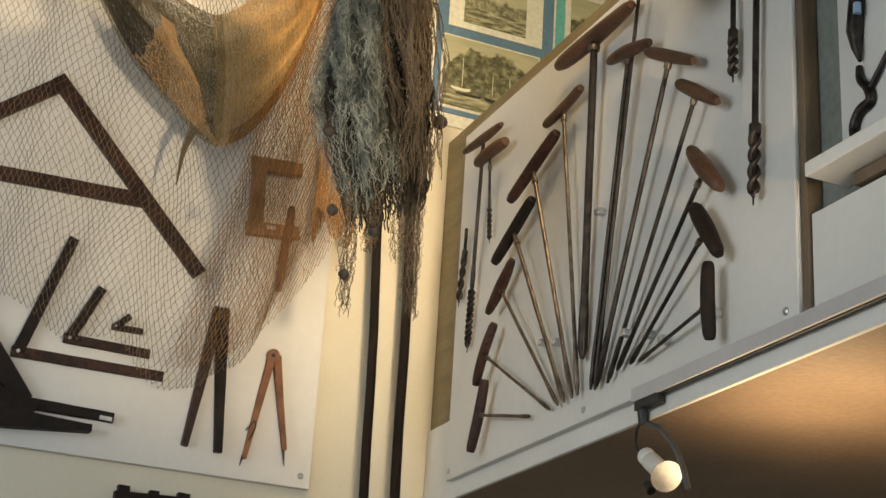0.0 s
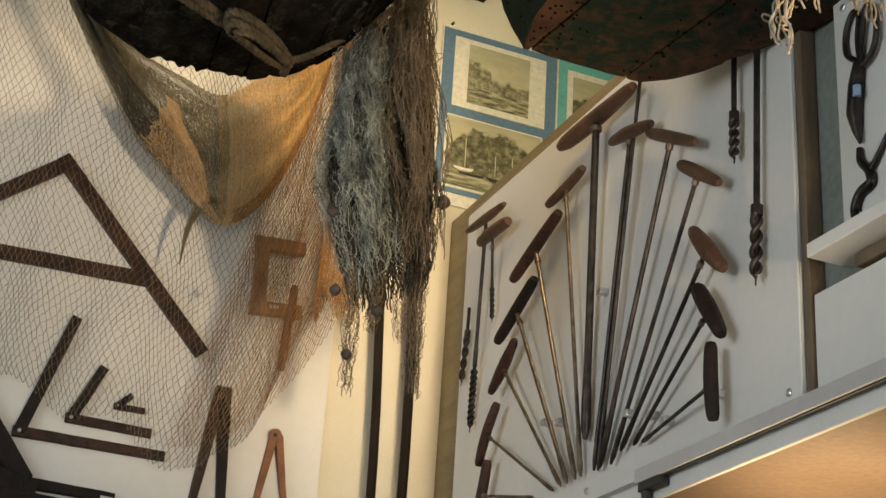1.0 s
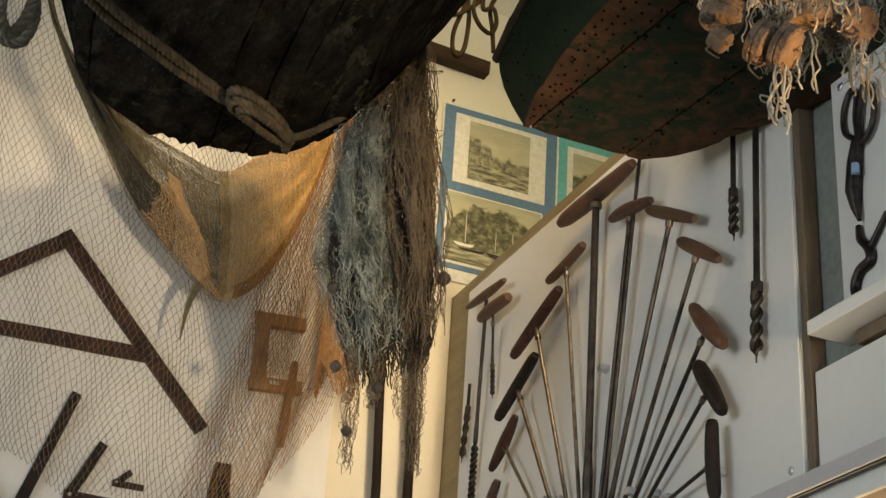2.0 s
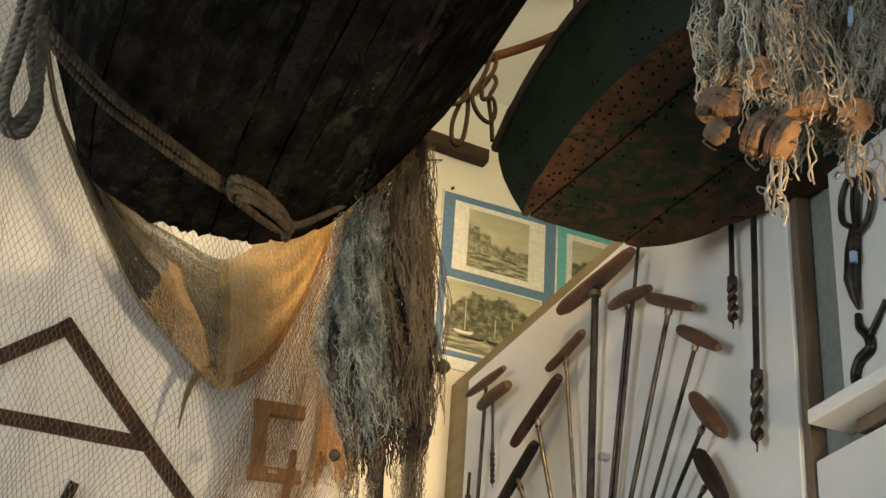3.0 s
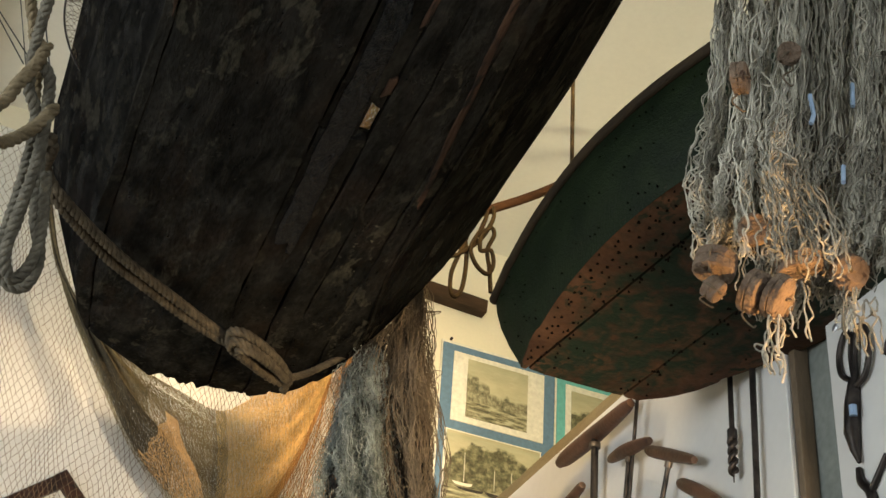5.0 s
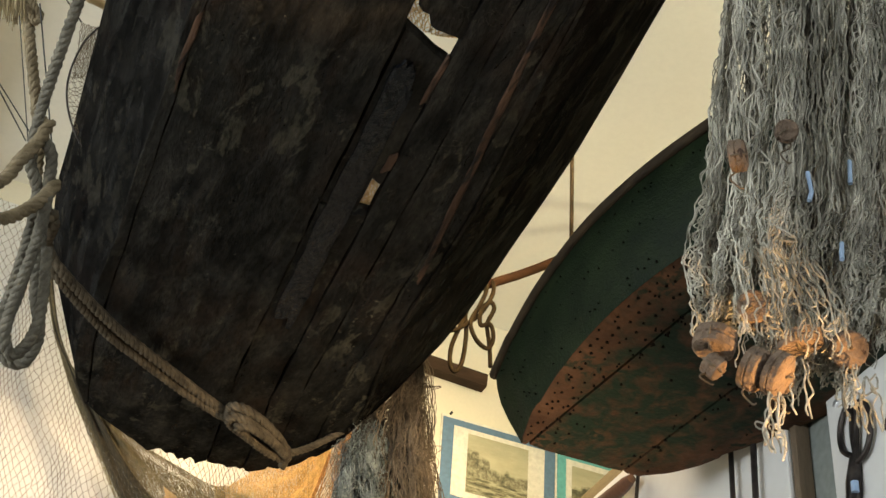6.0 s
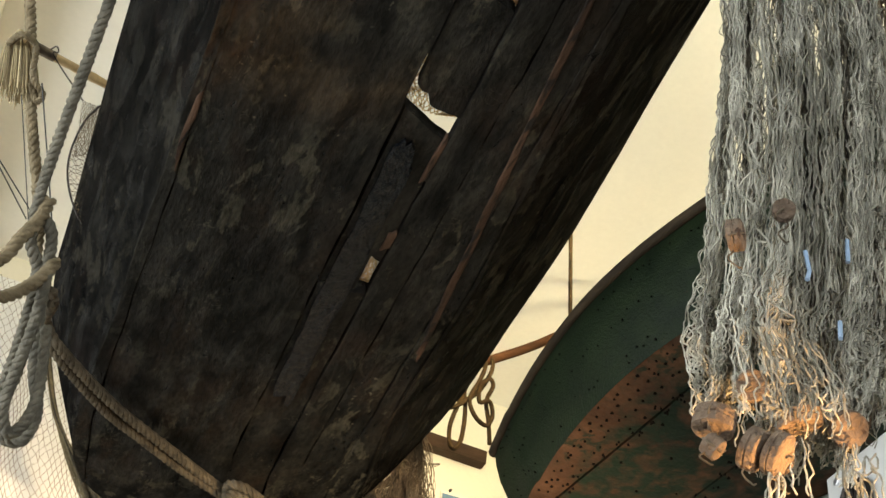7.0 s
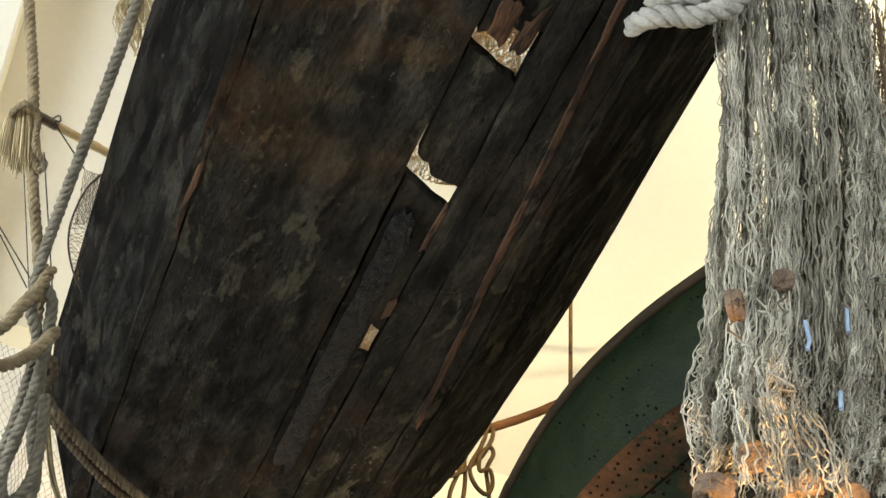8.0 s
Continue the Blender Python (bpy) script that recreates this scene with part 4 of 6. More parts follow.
auger((1.692, 3.805, 2.455), (1.692, 3.731, 2.647), (1.692, 3.764, 2.552), (1.715, 3.484, 2.491), 0.0155, 0.0045, "straight", steel=M_STEEL, wood=M_TOOLW, label="short horizontal gimlet with a reddish straight handle")
auger((1.692, 3.349, 3.452), (1.692, 2.950, 3.445), (1.692, 3.144, 3.438), (1.715, 3.206, 2.577), 0.0235, 0.0105, "pear", label="longest auger with a heavy wooden cross handle")
auger((1.692, 3.061, 3.332), (1.692, 2.859, 3.293), (1.692, 2.963, 3.311), (1.715, 3.158, 2.486), 0.0175, 0.0055, "swollen")
auger((1.692, 2.872, 3.272), (1.692, 2.661, 3.149), (1.692, 2.767, 3.207), (1.715, 3.130, 2.486), 0.0165, 0.0065, "pear")
auger((1.692, 2.728, 3.121), (1.692, 2.564, 3.002), (1.692, 2.651, 3.062), (1.715, 3.075, 2.483), 0.0165, 0.0055, "pear")
auger((1.692, 2.675, 2.930), (1.692, 2.553, 2.790), (1.692, 2.628, 2.849), (1.715, 3.030, 2.504), 0.021, 0.0055, "swollen")
auger((1.692, 2.660, 2.786), (1.692, 2.563, 2.640), (1.692, 2.622, 2.706), (1.715, 2.969, 2.503), 0.021, 0.005, "pear", wood=M_TOOLB)
auger((1.692, 2.605, 2.634), (1.692, 2.599, 2.461), (1.692, 2.607, 2.539), (1.715, 2.931, 2.500), 0.0165, 0.0045, "straight", wood=M_TOOLB)
auger((1.692, 3.036, 3.583), (1.692, 2.782, 3.410), (1.692, 2.907, 3.495), (1.715, 3.138, 2.481), 0.018, 0.005, "swollen")

for p in ((3.140, 2.950), (3.43, 2.680), (3.35, 2.660), (2.998, 2.588), (2.895, 2.558), (2.826, 2.526), (2.62, 2.53)):
    c = thing("clip", (XR - 0.018, *p), "small bent steel clip holding a shank", "clip", "clips on the board")
    bm = box((XR - 0.045, p[0] - 0.012, p[1] - 0.010), (XR - 0.018, p[0] + 0.010, p[1] + 0.008), 0.003)
    part("plate", bm, M_CLIP, c)


def long_drill(p0, p1, p2, r, label):
    a = thing("drill_bit", p2, label, "drill bit", "loose drills")
    bm = bmesh.new()
    add_tube(bm, [Vector(p0), Vector(p1)], r, 8)
    part("shank", bm, M_IRON, a, "", True)
    bm = bmesh.new()
    n = max(2, int((Vector(p2) - Vector(p1)).length / 0.05))
    twist_bit(bm, p1, p2, r * 1.7, n)
    part("bit", bm, M_IRON, a, "twisted iron bit", True)
    bm = bmesh.new()
    d = (Vector(p2) - Vector(p1)).normalized()
    add_tube(bm, [Vector(p1) - d * 0.02, Vector(p1) + d * 0.004], r * 1.8, 8)
    part("collar", bm, M_IRON, a, "", True)


long_drill((1.715, 3.973, 3.189), (1.715, 3.978, 3.098), (1.715, 4.001, 2.959), 0.0055, "short twisted drill bit of dark iron")
long_drill((1.710, 2.518, 3.572), (1.710, 2.529, 3.149), (1.710, 2.531, 3.056), 0.0065, "long dark iron drill with a short twist")
long_drill((1.710, 2.423, 3.575), (1.710, 2.451, 2.883), (1.710, 2.460, 2.740), 0.0075, "long dark iron ship's drill with a coarse twist")

# ---- scissors and hooks ----
scissors = thing("iron_scissors", (1.735, 2.136, 2.918), "black iron net scissors on the white board", "scissors")
bm = bmesh.new()
for pts in (((1.735, 2.119, 3.091), (1.735, 2.158, 3.128), (1.735, 2.158, 3.179), (1.735, 2.134, 3.214), (1.735, 2.115, 3.198), (1.735, 2.122, 3.146), (1.735, 2.117, 3.077)),
            ((1.730, 2.115, 3.074), (1.730, 2.080, 3.085), (1.730, 2.059, 3.124), (1.730, 2.060, 3.182), (1.730, 2.085, 3.201), (1.730, 2.100, 3.160), (1.730, 2.113, 3.087))):
    add_tube(bm, smooth_path(pts, 6), 0.0065, 8)
part("bow", bm, M_IRON, scissors, "looped iron handles", True)
bm = bmesh.new()
add_tube(bm, [(1.732, 2.117, 3.092), (1.732, 2.129, 3.042), (1.732, 2.139, 2.982), (1.732, 2.135, 2.942), (1.732, 2.128, 2.911)], lambda t: 0.012 + 0.010 * math.sin(math.pi * min(1, t * 1.1)) - 0.008 * t, 8)
part("blade", bm, M_IRON, scissors, "closed iron blades", True)
bm = bmesh.new()
add_tube(bm, [(1.722, 2.117, 3.031), (1.722, 2.118, 3.008)], 0.008, 8)
part("tag", bm, M_BLUECORD, scissors, "small blue paper tag")
hook = thing("iron_hook", (1.735, 2.126, 2.730), "black forged iron hook on the white board", "hook")
bm = bmesh.new()
add_tube(bm, smooth_path(((1.735, 2.135, 2.902), (1.735, 2.132, 2.872), (1.735, 2.109, 2.841), (1.735, 2.106, 2.815), (1.735, 2.139, 2.805), (1.735, 2.157, 2.776), (1.735, 2.142, 2.742), (1.735, 2.108, 2.733), (1.735, 2.077, 2.748)), 6), lambda t: 0.007 + 0.005 * math.sin(math.pi * t), 8)
part("bend", bm, M_IRON, hook, "", True)
bm = bmesh.new()
add_tube(bm, smooth_path(((1.735, 2.106, 2.840), (1.735, 2.078, 2.866), (1.735, 2.049, 2.895)), 6), lambda t: 0.0075 - 0.002 * t, 8)
part("shank", bm, M_IRON, hook, "", True)
anchor = thing("iron_grapnel", (1.735, 1.994, 2.877), "black iron hook hanging on the white board", "hook")
bm = bmesh.new()
add_tube(bm, smooth_path(((1.735, 2.021, 3.103), (1.735, 1.991, 3.129), (1.735, 1.963, 3.087), (1.735, 1.995, 2.926)), 6), 0.007, 8)
part("loop", bm, M_IRON, anchor, "", True)


# ---- tools on the board under the net ----
def flat_bar(p0, p1, w0, w1, thick, round_end=False):
    """A flat wooden bar on the north board between two points, of given end widths."""
    p0, p1 = Vector(p0), Vector(p1)
    d = (p1 - p0).normalized()
    s = d.cross(Vector((0, 1, 0))).normalized()
    bm = bmesh.new()
    n = 8
    rows = []
    for i in range(n + 1):
        t = i / n
        w = (w0 + (w1 - w0) * t) / 2
        c = p0.lerp(p1, t)
        wob = 0.0012 * noise.noise((c.x * 20, c.z * 20, w0))
        rows.append([bm.verts.new(c + s * (w * f + wob) + Vector((0, y, 0))) for f, y in ((-1, 0), (-1, -thick * 0.8), (-0.88, -thick), (0.88, -thick), (1, -thick * 0.8), (1, 0))])
    for a, b in zip(rows, rows[1:]):
        for k in range(6):
            bm.faces.new((a[k], a[(k + 1) % 6], b[(k + 1) % 6], b[k]))
    bm.faces.new(rows[0][::-1])
    bm.faces.new(rows[-1])
    return bm


level = thing("mason_level", (0.756, 4.258, 3.176), "large dark wooden A-shaped levelling frame", "level")
part("leg", flat_bar((0.474, 4.256, 3.502), (0.975, 4.256, 2.974), 0.046, 0.044, 0.022), M_TOOLW, level)
part("leg", flat_bar((0.493, 4.257, 3.489), (0.065, 4.257, 3.139), 0.044, 0.042, 0.020), M_TOOLW, level)
part("crossbar", flat_bar((0.169, 4.254, 3.159), (0.793, 4.254, 3.172), 0.044, 0.046, 0.014), M_TOOLW, level)


def square(c, a, b, w, label):
    s = thing("try_square", c, label, "square", "try squares")
    part("stock", flat_bar(c, a, w, w * 0.9, 0.020), M_TOOLB, s)
    d = (Vector(b) - Vector(c)).normalized() * w * 0.5
    part("blade", flat_bar(Vector(c) - d + Vector((0, -0.003, 0)), b, w * 0.9, w * 0.85, 0.013), M_TOOLW, s)
    bm = bmesh.new()
    add_tube(bm, [Vector(c) + Vector((0, -0.02, 0)), Vector(c) + Vector((0, -0.025, 0))], w * 0.16, 8)
    part("rivet", bm, M_CLIP, s, "small steel rivet")


square((0.489, 4.256, 2.646), (0.596, 4.256, 3.008), (0.906, 4.256, 2.646), 0.034, "large dark wooden try square under the net")
square((0.624, 4.256, 2.709), (0.696, 4.256, 2.874), (0.858, 4.256, 2.706), 0.031, "middle-sized dark wooden try square under the net")
square((0.749, 4.256, 2.768), (0.787, 4.256, 2.806), (0.830, 4.256, 2.768), 0.020, "small dark wooden try square under the net")
plane = thing("sliding_gauge", (0.599, 4.256, 2.443), "black hardwood sliding gauge on the white board", "gauge")
part("stock", flat_bar((0.318, 4.256, 2.746), (0.529, 4.256, 2.509), 0.085, 0.05, 0.03), M_TOOLB, plane)
part("blade", flat_bar((0.480, 4.254, 2.507), (0.780, 4.254, 2.502), 0.034, 0.028, 0.016), M_TOOLB, plane)
part("body", flat_bar((0.338, 4.258, 2.452), (0.720, 4.258, 2.459), 0.075, 0.02, 0.04), M_TOOLB, plane)
part("fence", flat_bar((0.20, 4.2575, 2.560), (0.56, 4.2575, 2.482), 0.105, 0.055, 0.034), M_TOOLB, plane)
part("tip", flat_bar((0.739, 4.236, 2.495), (0.774, 4.236, 2.495), 0.012, 0.012, 0.004), M_CLIP, plane, "small bright steel tip")
comp = thing("wooden_compass", (1.094, 4.258, 2.454), "dark wooden folding compass on the board", "compass")
part("leg", flat_bar((1.049, 4.257, 2.882), (0.992, 4.257, 2.455), 0.038, 0.019, 0.022), M_TOOLW, comp)
part("leg", flat_bar((1.058, 4.253, 2.882), (1.091, 4.253, 2.449), 0.036, 0.023, 0.022), M_TOOLB, comp)
bm = bmesh.new()
add_tube(bm, [(1.055, 4.256, 2.868), (1.048, 4.228, 2.859)], 0.0205, 14)
part("hinge", bm, M_TOOLW, comp, "", False)
div = thing("wooden_divider", (1.289, 4.258, 2.483), "reddish wooden divider with iron points", "divider")
part("leg", flat_bar((1.224, 4.257, 2.765), (1.171, 4.257, 2.445), 0.026, 0.013, 0.018), M_TOOLR, div)
part("leg", flat_bar((1.237, 4.253, 2.766), (1.289, 4.253, 2.486), 0.026, 0.012, 0.018), M_TOOLR, div)
bm = bmesh.new()
add_tube(bm, [(1.230, 4.256, 2.771), (1.223, 4.232, 2.763)], 0.0195, 14)
part("hinge", bm, M_TOOLR, div)
bm = bmesh.new()
add_tube(bm, [(1.224, 4.236, 2.764), (1.222, 4.229, 2.762)], 0.006, 10)
part("rivet", bm, M_IRON, div, "dark iron rivet")
for a, b in (((1.167, 4.248, 2.453), (1.161, 4.248, 2.422)), ((1.286, 4.245, 2.489), (1.294, 4.245, 2.438))):
    bm = bmesh.new()
    add_tube(bm, [Vector(a), Vector(b)], lambda t: 0.0045 * (1 - 0.8 * t), 6)
    part("point", bm, M_IRON, div, "iron point")
bm = bmesh.new()
add_tube(bm, smooth_path(((1.167, 4.240, 2.526), (1.186, 4.232, 2.556), (1.191, 4.232, 2.535), (1.177, 4.240, 2.497)), 5), 0.0022, 6)
part("wing", bm, M_IRON, div, "thin wire spring")
saw = thing("frame_clamp", (1.224, 4.258, 2.976), "honey-brown wooden frame clamp with a screw handle", "clamp")
part("rail", flat_bar((1.096, 4.257, 3.367), (1.257, 4.257, 3.380), 0.048, 0.044, 0.024), M_SAWW, saw)
part("stile", flat_bar((1.119, 4.255, 3.385), (1.128, 4.255, 3.134), 0.044, 0.044, 0.024), M_SAWW, saw)
part("rail", flat_bar((1.100, 4.257, 3.153), (1.266, 4.257, 3.168), 0.044, 0.042, 0.024), M_SAWW, saw)
part("screw", flat_bar((1.234, 4.250, 3.246), (1.231, 4.250, 3.132), 0.018, 0.026, 0.026), M_TOOLR, saw)
bm = bmesh.new()
add_tube(bm, smooth_path(((1.226, 4.238, 3.137), (1.224, 4.238, 3.052), (1.218, 4.238, 2.969)), 6), lambda t: 0.011 + 0.004 * math.sin(3 * t), 10)
part("handle", bm, M_TOOLR, saw, "reddish turned handle", True)
part("plate", flat_bar((1.158, 4.228, 3.162), (1.187, 4.228, 3.164), 0.012, 0.012, 0.002), M_CLIP, saw, "small steel plate")
low = thing("wooden_bracket", (0.919, 4.262, 2.266), "dark wooden tool below the board", "tool")
part("bar", flat_bar((0.815, 4.278, 2.286), (1.034, 4.278, 2.295), 0.03, 0.03, 0.03), M_TOOLB, low)
part("knob", flat_bar((0.822, 4.276, 2.306), (0.854, 4.276, 2.306), 0.026, 0.026, 0.03), M_TOOLB, low)
part("knob", flat_bar((0.912, 4.276, 2.306), (0.938, 4.276, 2.306), 0.02, 0.02, 0.03), M_TOOLB, low)
part("knob", flat_bar((0.994, 4.276, 2.311), (1.027, 4.276, 2.310), 0.02, 0.02, 0.03), M_TOOLB, low)

# ---- poles, batten, photographs on the north wall ----
for top, low_p, r in (((1.506, 4.200, 3.367), (1.535, 4.200, 2.373), 0.0155), ((1.614, 4.200, 3.491), (1.633, 4.200, 2.387), 0.0165)):
    t, b = Vector(top), Vector(low_p)
    foot = t.lerp(b, t.z / (t.z - b.z))
    p = thing("pole", foot, "long dark wooden pole leaning upright at the wall", "pole", "poles at the wall")
    bm = bmesh.new()
    head = t + (t - b).normalized() * 0.25
    add_tube(bm, [foot.lerp(head, k / 20) + Vector((0.003 * math.sin(k * 1.3), 0, 0)) for k in range(21)], lambda q: r * (1.05 - 0.15 * q), 12)
    part("shaft", bm, M_POLE, p, "", True)
batten = thing("wall_batten", (1.5, YL, 4.5), "weathered brown wooden batten fixed to the wall", "batten")
bm = box((1.10, YL - 0.05, 4.502), (1.835, YL - 0.001, 4.556), 0.003)
bmesh.ops.rotate(bm, verts=bm.verts, cent=(1.84, YL, 4.53), matrix=Matrix.Rotation(radians(3.0), 3, "Y"))
part("bar", bm, M_TOOLR2, batten)


def photo_panel(x0, x1, z0, z1, card, name_label, photos):
    p = thing("photo_panel", ((x0 + x1) / 2, YL - 0.01, z0), name_label, "photo panel", "photo panels")
    part("backing", box((x0 - 0.006, YL - 0.008, z0 - 0.045), (x1, YL - 0.001, z1 + 0.012), 0.001), M_PAPER, p, "pale backing board")
    part("card", box((x0, YL - 0.012, z0), (x1 - 0.002, YL - 0.0075, z1), 0.001), card, p, "coloured mount card")
    for (a, b, c, d), (e, f, g, h), m in photos:
        q = part("mat", box((a, YL - 0.015, c), (b, YL - 0.0115, d), 0.0006), M_PAPER, p, "white paper mat")
        part("photograph", box((e, YL - 0.0170, g), (f, YL - 0.0145, h)), m, q, "old toned photograph of moored boats and trees")
        if m is PH[1]:
            w, h = f - e, h - g
            for bx, bz, bw, bh in ((0.20, 0.30, 0.006, 0.42), (0.52, 0.26, 0.005, 0.30), (0.70, 0.25, 0.005, 0.34)):
                part("mast_print", box((e + bx * w, YL - 0.0174, g + bz * h), (e + (bx + bw) * w, YL - 0.0169, g + (bz + bh) * h)), M_PAPER, q, "pale printed mast")
            for bx, bz, bw, bh, mm in ((0.08, 0.24, 0.22, 0.045, M_PAPER), (0.42, 0.17, 0.36, 0.06, M_FLOATD), (0.12, 0.18, 0.3, 0.04, M_FLOATD)):
                bm = bmesh.new()
                vs = [bm.verts.new((e + (bx + bw * u) * w, YL - 0.0176, g + (bz + bh * v) * h)) for u, v in ((0, 1), (0.12, 0.2), (0.3, 0), (0.75, 0), (0.92, 0.3), (1, 1.2), (0.6, 0.9))]
                fc = bm.faces.new(vs)
                ex = bmesh.ops.extrude_face_region(bm, geom=[fc])
                bmesh.ops.translate(bm, verts=[v for v in ex["geom"] if isinstance(v, bmesh.types.BMVert)], vec=(0, 0.0006, 0))
                part("boat_print", bm, mm, q, "printed boat hull")
    for sx in (x0 + 0.03, x1 - 0.08):
        for sz in (z1 + 0.022, z0 - 0.025):
            bm = bmesh.new()
            add_tube(bm, [Vector((sx, YL - 0.001, sz)), Vector((sx, YL - 0.012, sz))], 0.005, 8)
            part("pin", bm, M_BLACK, p, "small dark pin")


PH = [photo_mat("old_photograph_quay", 3.1, ((0.0, 0.76), (0.18, 0.74), (0.20, 0.66), (0.36, 0.64), (0.38, 0.50), (0.60, 0.47), (0.66, 0.56), (0.72, 0.46), (1.0, 0.50)), 0.30, ((0.085, 0.08, 0.045), (0.22, 0.21, 0.13), (0.42, 0.40, 0.27), 0.07)),
      photo_mat("old_photograph_wood", 8.7, ((0.0, 0.52), (0.10, 0.68), (0.28, 0.90), (0.45, 0.84), (0.60, 0.92), (0.80, 0.80), (0.92, 0.62), (1.0, 0.55)), 0.27, ((0.035, 0.034, 0.016), (0.115, 0.112, 0.06), (0.28, 0.265, 0.16), 0.30)),
      photo_mat("old_photograph_shore", 5.2, ((0.0, 0.60), (0.3, 0.75), (0.5, 0.6), (1.0, 0.7)), 0.3, ((0.04, 0.04, 0.02), (0.11, 0.11, 0.06), (0.24, 0.23, 0.14), 0.25))]
photo_panel(1.688, 2.134, 3.718, 4.356, M_BLUEFR, "blue photo panel with two old toned photographs", [
    ((1.730, 2.088, 4.050, 4.328), (1.785, 2.022, 4.075, 4.308), PH[0]), ((1.712, 2.082, 3.736, 4.014), (1.720, 2.076, 3.745, 4.008), PH[1])])
photo_panel(2.142, 2.60, 3.718, 4.356, M_TEALFR, "turquoise photo panel half hidden behind the parapet", [
    ((2.176, 2.56, 4.050, 4.320), (2.198, 2.54, 4.065, 4.295), PH[2]), ((2.176, 2.56, 3.74, 4.01), (2.19, 2.55, 3.75, 4.0), PH[1])])


# ---- hanging net bundles ----
def bundle(seed, n, levels, ry, steps, wav, curl=0.0, side=None):
    """Strands hanging in a bundle; levels: (x, y, z, half width) down the axis. Each wanders about its own line."""
    g = np.random.default_rng(seed)
    L = np.array(levels, float)
    s = np.linspace(0, 1, len(L))
    out = []
    for k in range(n):
        a = g.uniform(0, 2 * np.pi)
        rad = np.sqrt(g.uniform(0.02, 1))
        t0, t1 = 0.0, g.choice([g.uniform(0.70, 0.9), g.uniform(0.9, 1.0), g.uniform(0.9, 1.0)])
        t = np.linspace(t0, t1, steps)
        cx, cy, cz, w = (np.interp(t, s, L[:, q]) for q in range(4))
        ca = np.cos(a) if side is None else side[0] + (side[1] - side[0]) * g.uniform()
        base = np.stack([cx + w * rad * ca if side is None else cx + w * ca, cy + w * ry * rad * np.sin(a), cz], 1)
        ph = g.uniform(0, 6.28, 6)
        fr = g.uniform(2, 26, 6)
        amp = wav * g.choice([0.25, 0.6, 1.0, 1.9])
        d = np.stack([sum(np.sin(fr[q] * t * 6 + ph[q]) for q in range(0, 3)), sum(np.sin(fr[q] * t * 6 + ph[q]) for q in range(3, 6)), 0.6 * np.sin(fr[0] * t * 9 + ph[1])], 1)
        jit = g.normal(0, wav * 1.1, (steps, 3))
        ker = np.array([0.2, 0.6, 1.0, 0.6, 0.2]) / 2.6
        jit = np.stack([np.convolve(jit[:, q], ker, mode="same") for q in range(3)], 1)
        lump = 0.9 * wav * np.sin(np.floor(a * 3) * 2.1 + t * (9 + np.floor(a * 3) % 4 * 3))
        p = base + d * amp * 0.55 + jit + np.stack([lump * 2, lump, 0 * lump], 1)
        if curl and g.uniform() < 0.35:
            c = g.integers(4, steps - 4)
            m = g.integers(5, 9)
            ang = np.linspace(0, 2 * np.pi, m)
            loop = p[c] + curl * g.uniform(0.5, 1.2) * np.stack([np.cos(ang) - 1, 0.4 * np.sin(ang * 1.5), np.sin(ang)], 1)
            p = np.concatenate([p[:c], loop, p[c + 1:]])
        out.append(p)
    return out


def soften(paths, times=2):
    """Rounds the bends of twine."""
    out = []
    for p in paths:
        for _ in range(times):
            q = p.copy()
            q[1:-1] = 0.25 * p[:-2] + 0.5 * p[1:-1] + 0.25 * p[2:]
            p = q
        out.append(p)
    return out


def knots(seed, paths, share, r):
    """Small knots along the strands."""
    g = np.random.default_rng(seed)
    out = []
    for p in paths:
        for c in range(2, len(p) - 2):
            if g.uniform() < share:
                d = g.normal(0, 1, 3)
                d /= np.linalg.norm(d)
                out.append(np.stack([p[c] - d * r, p[c], p[c] + d * r]))
    return out


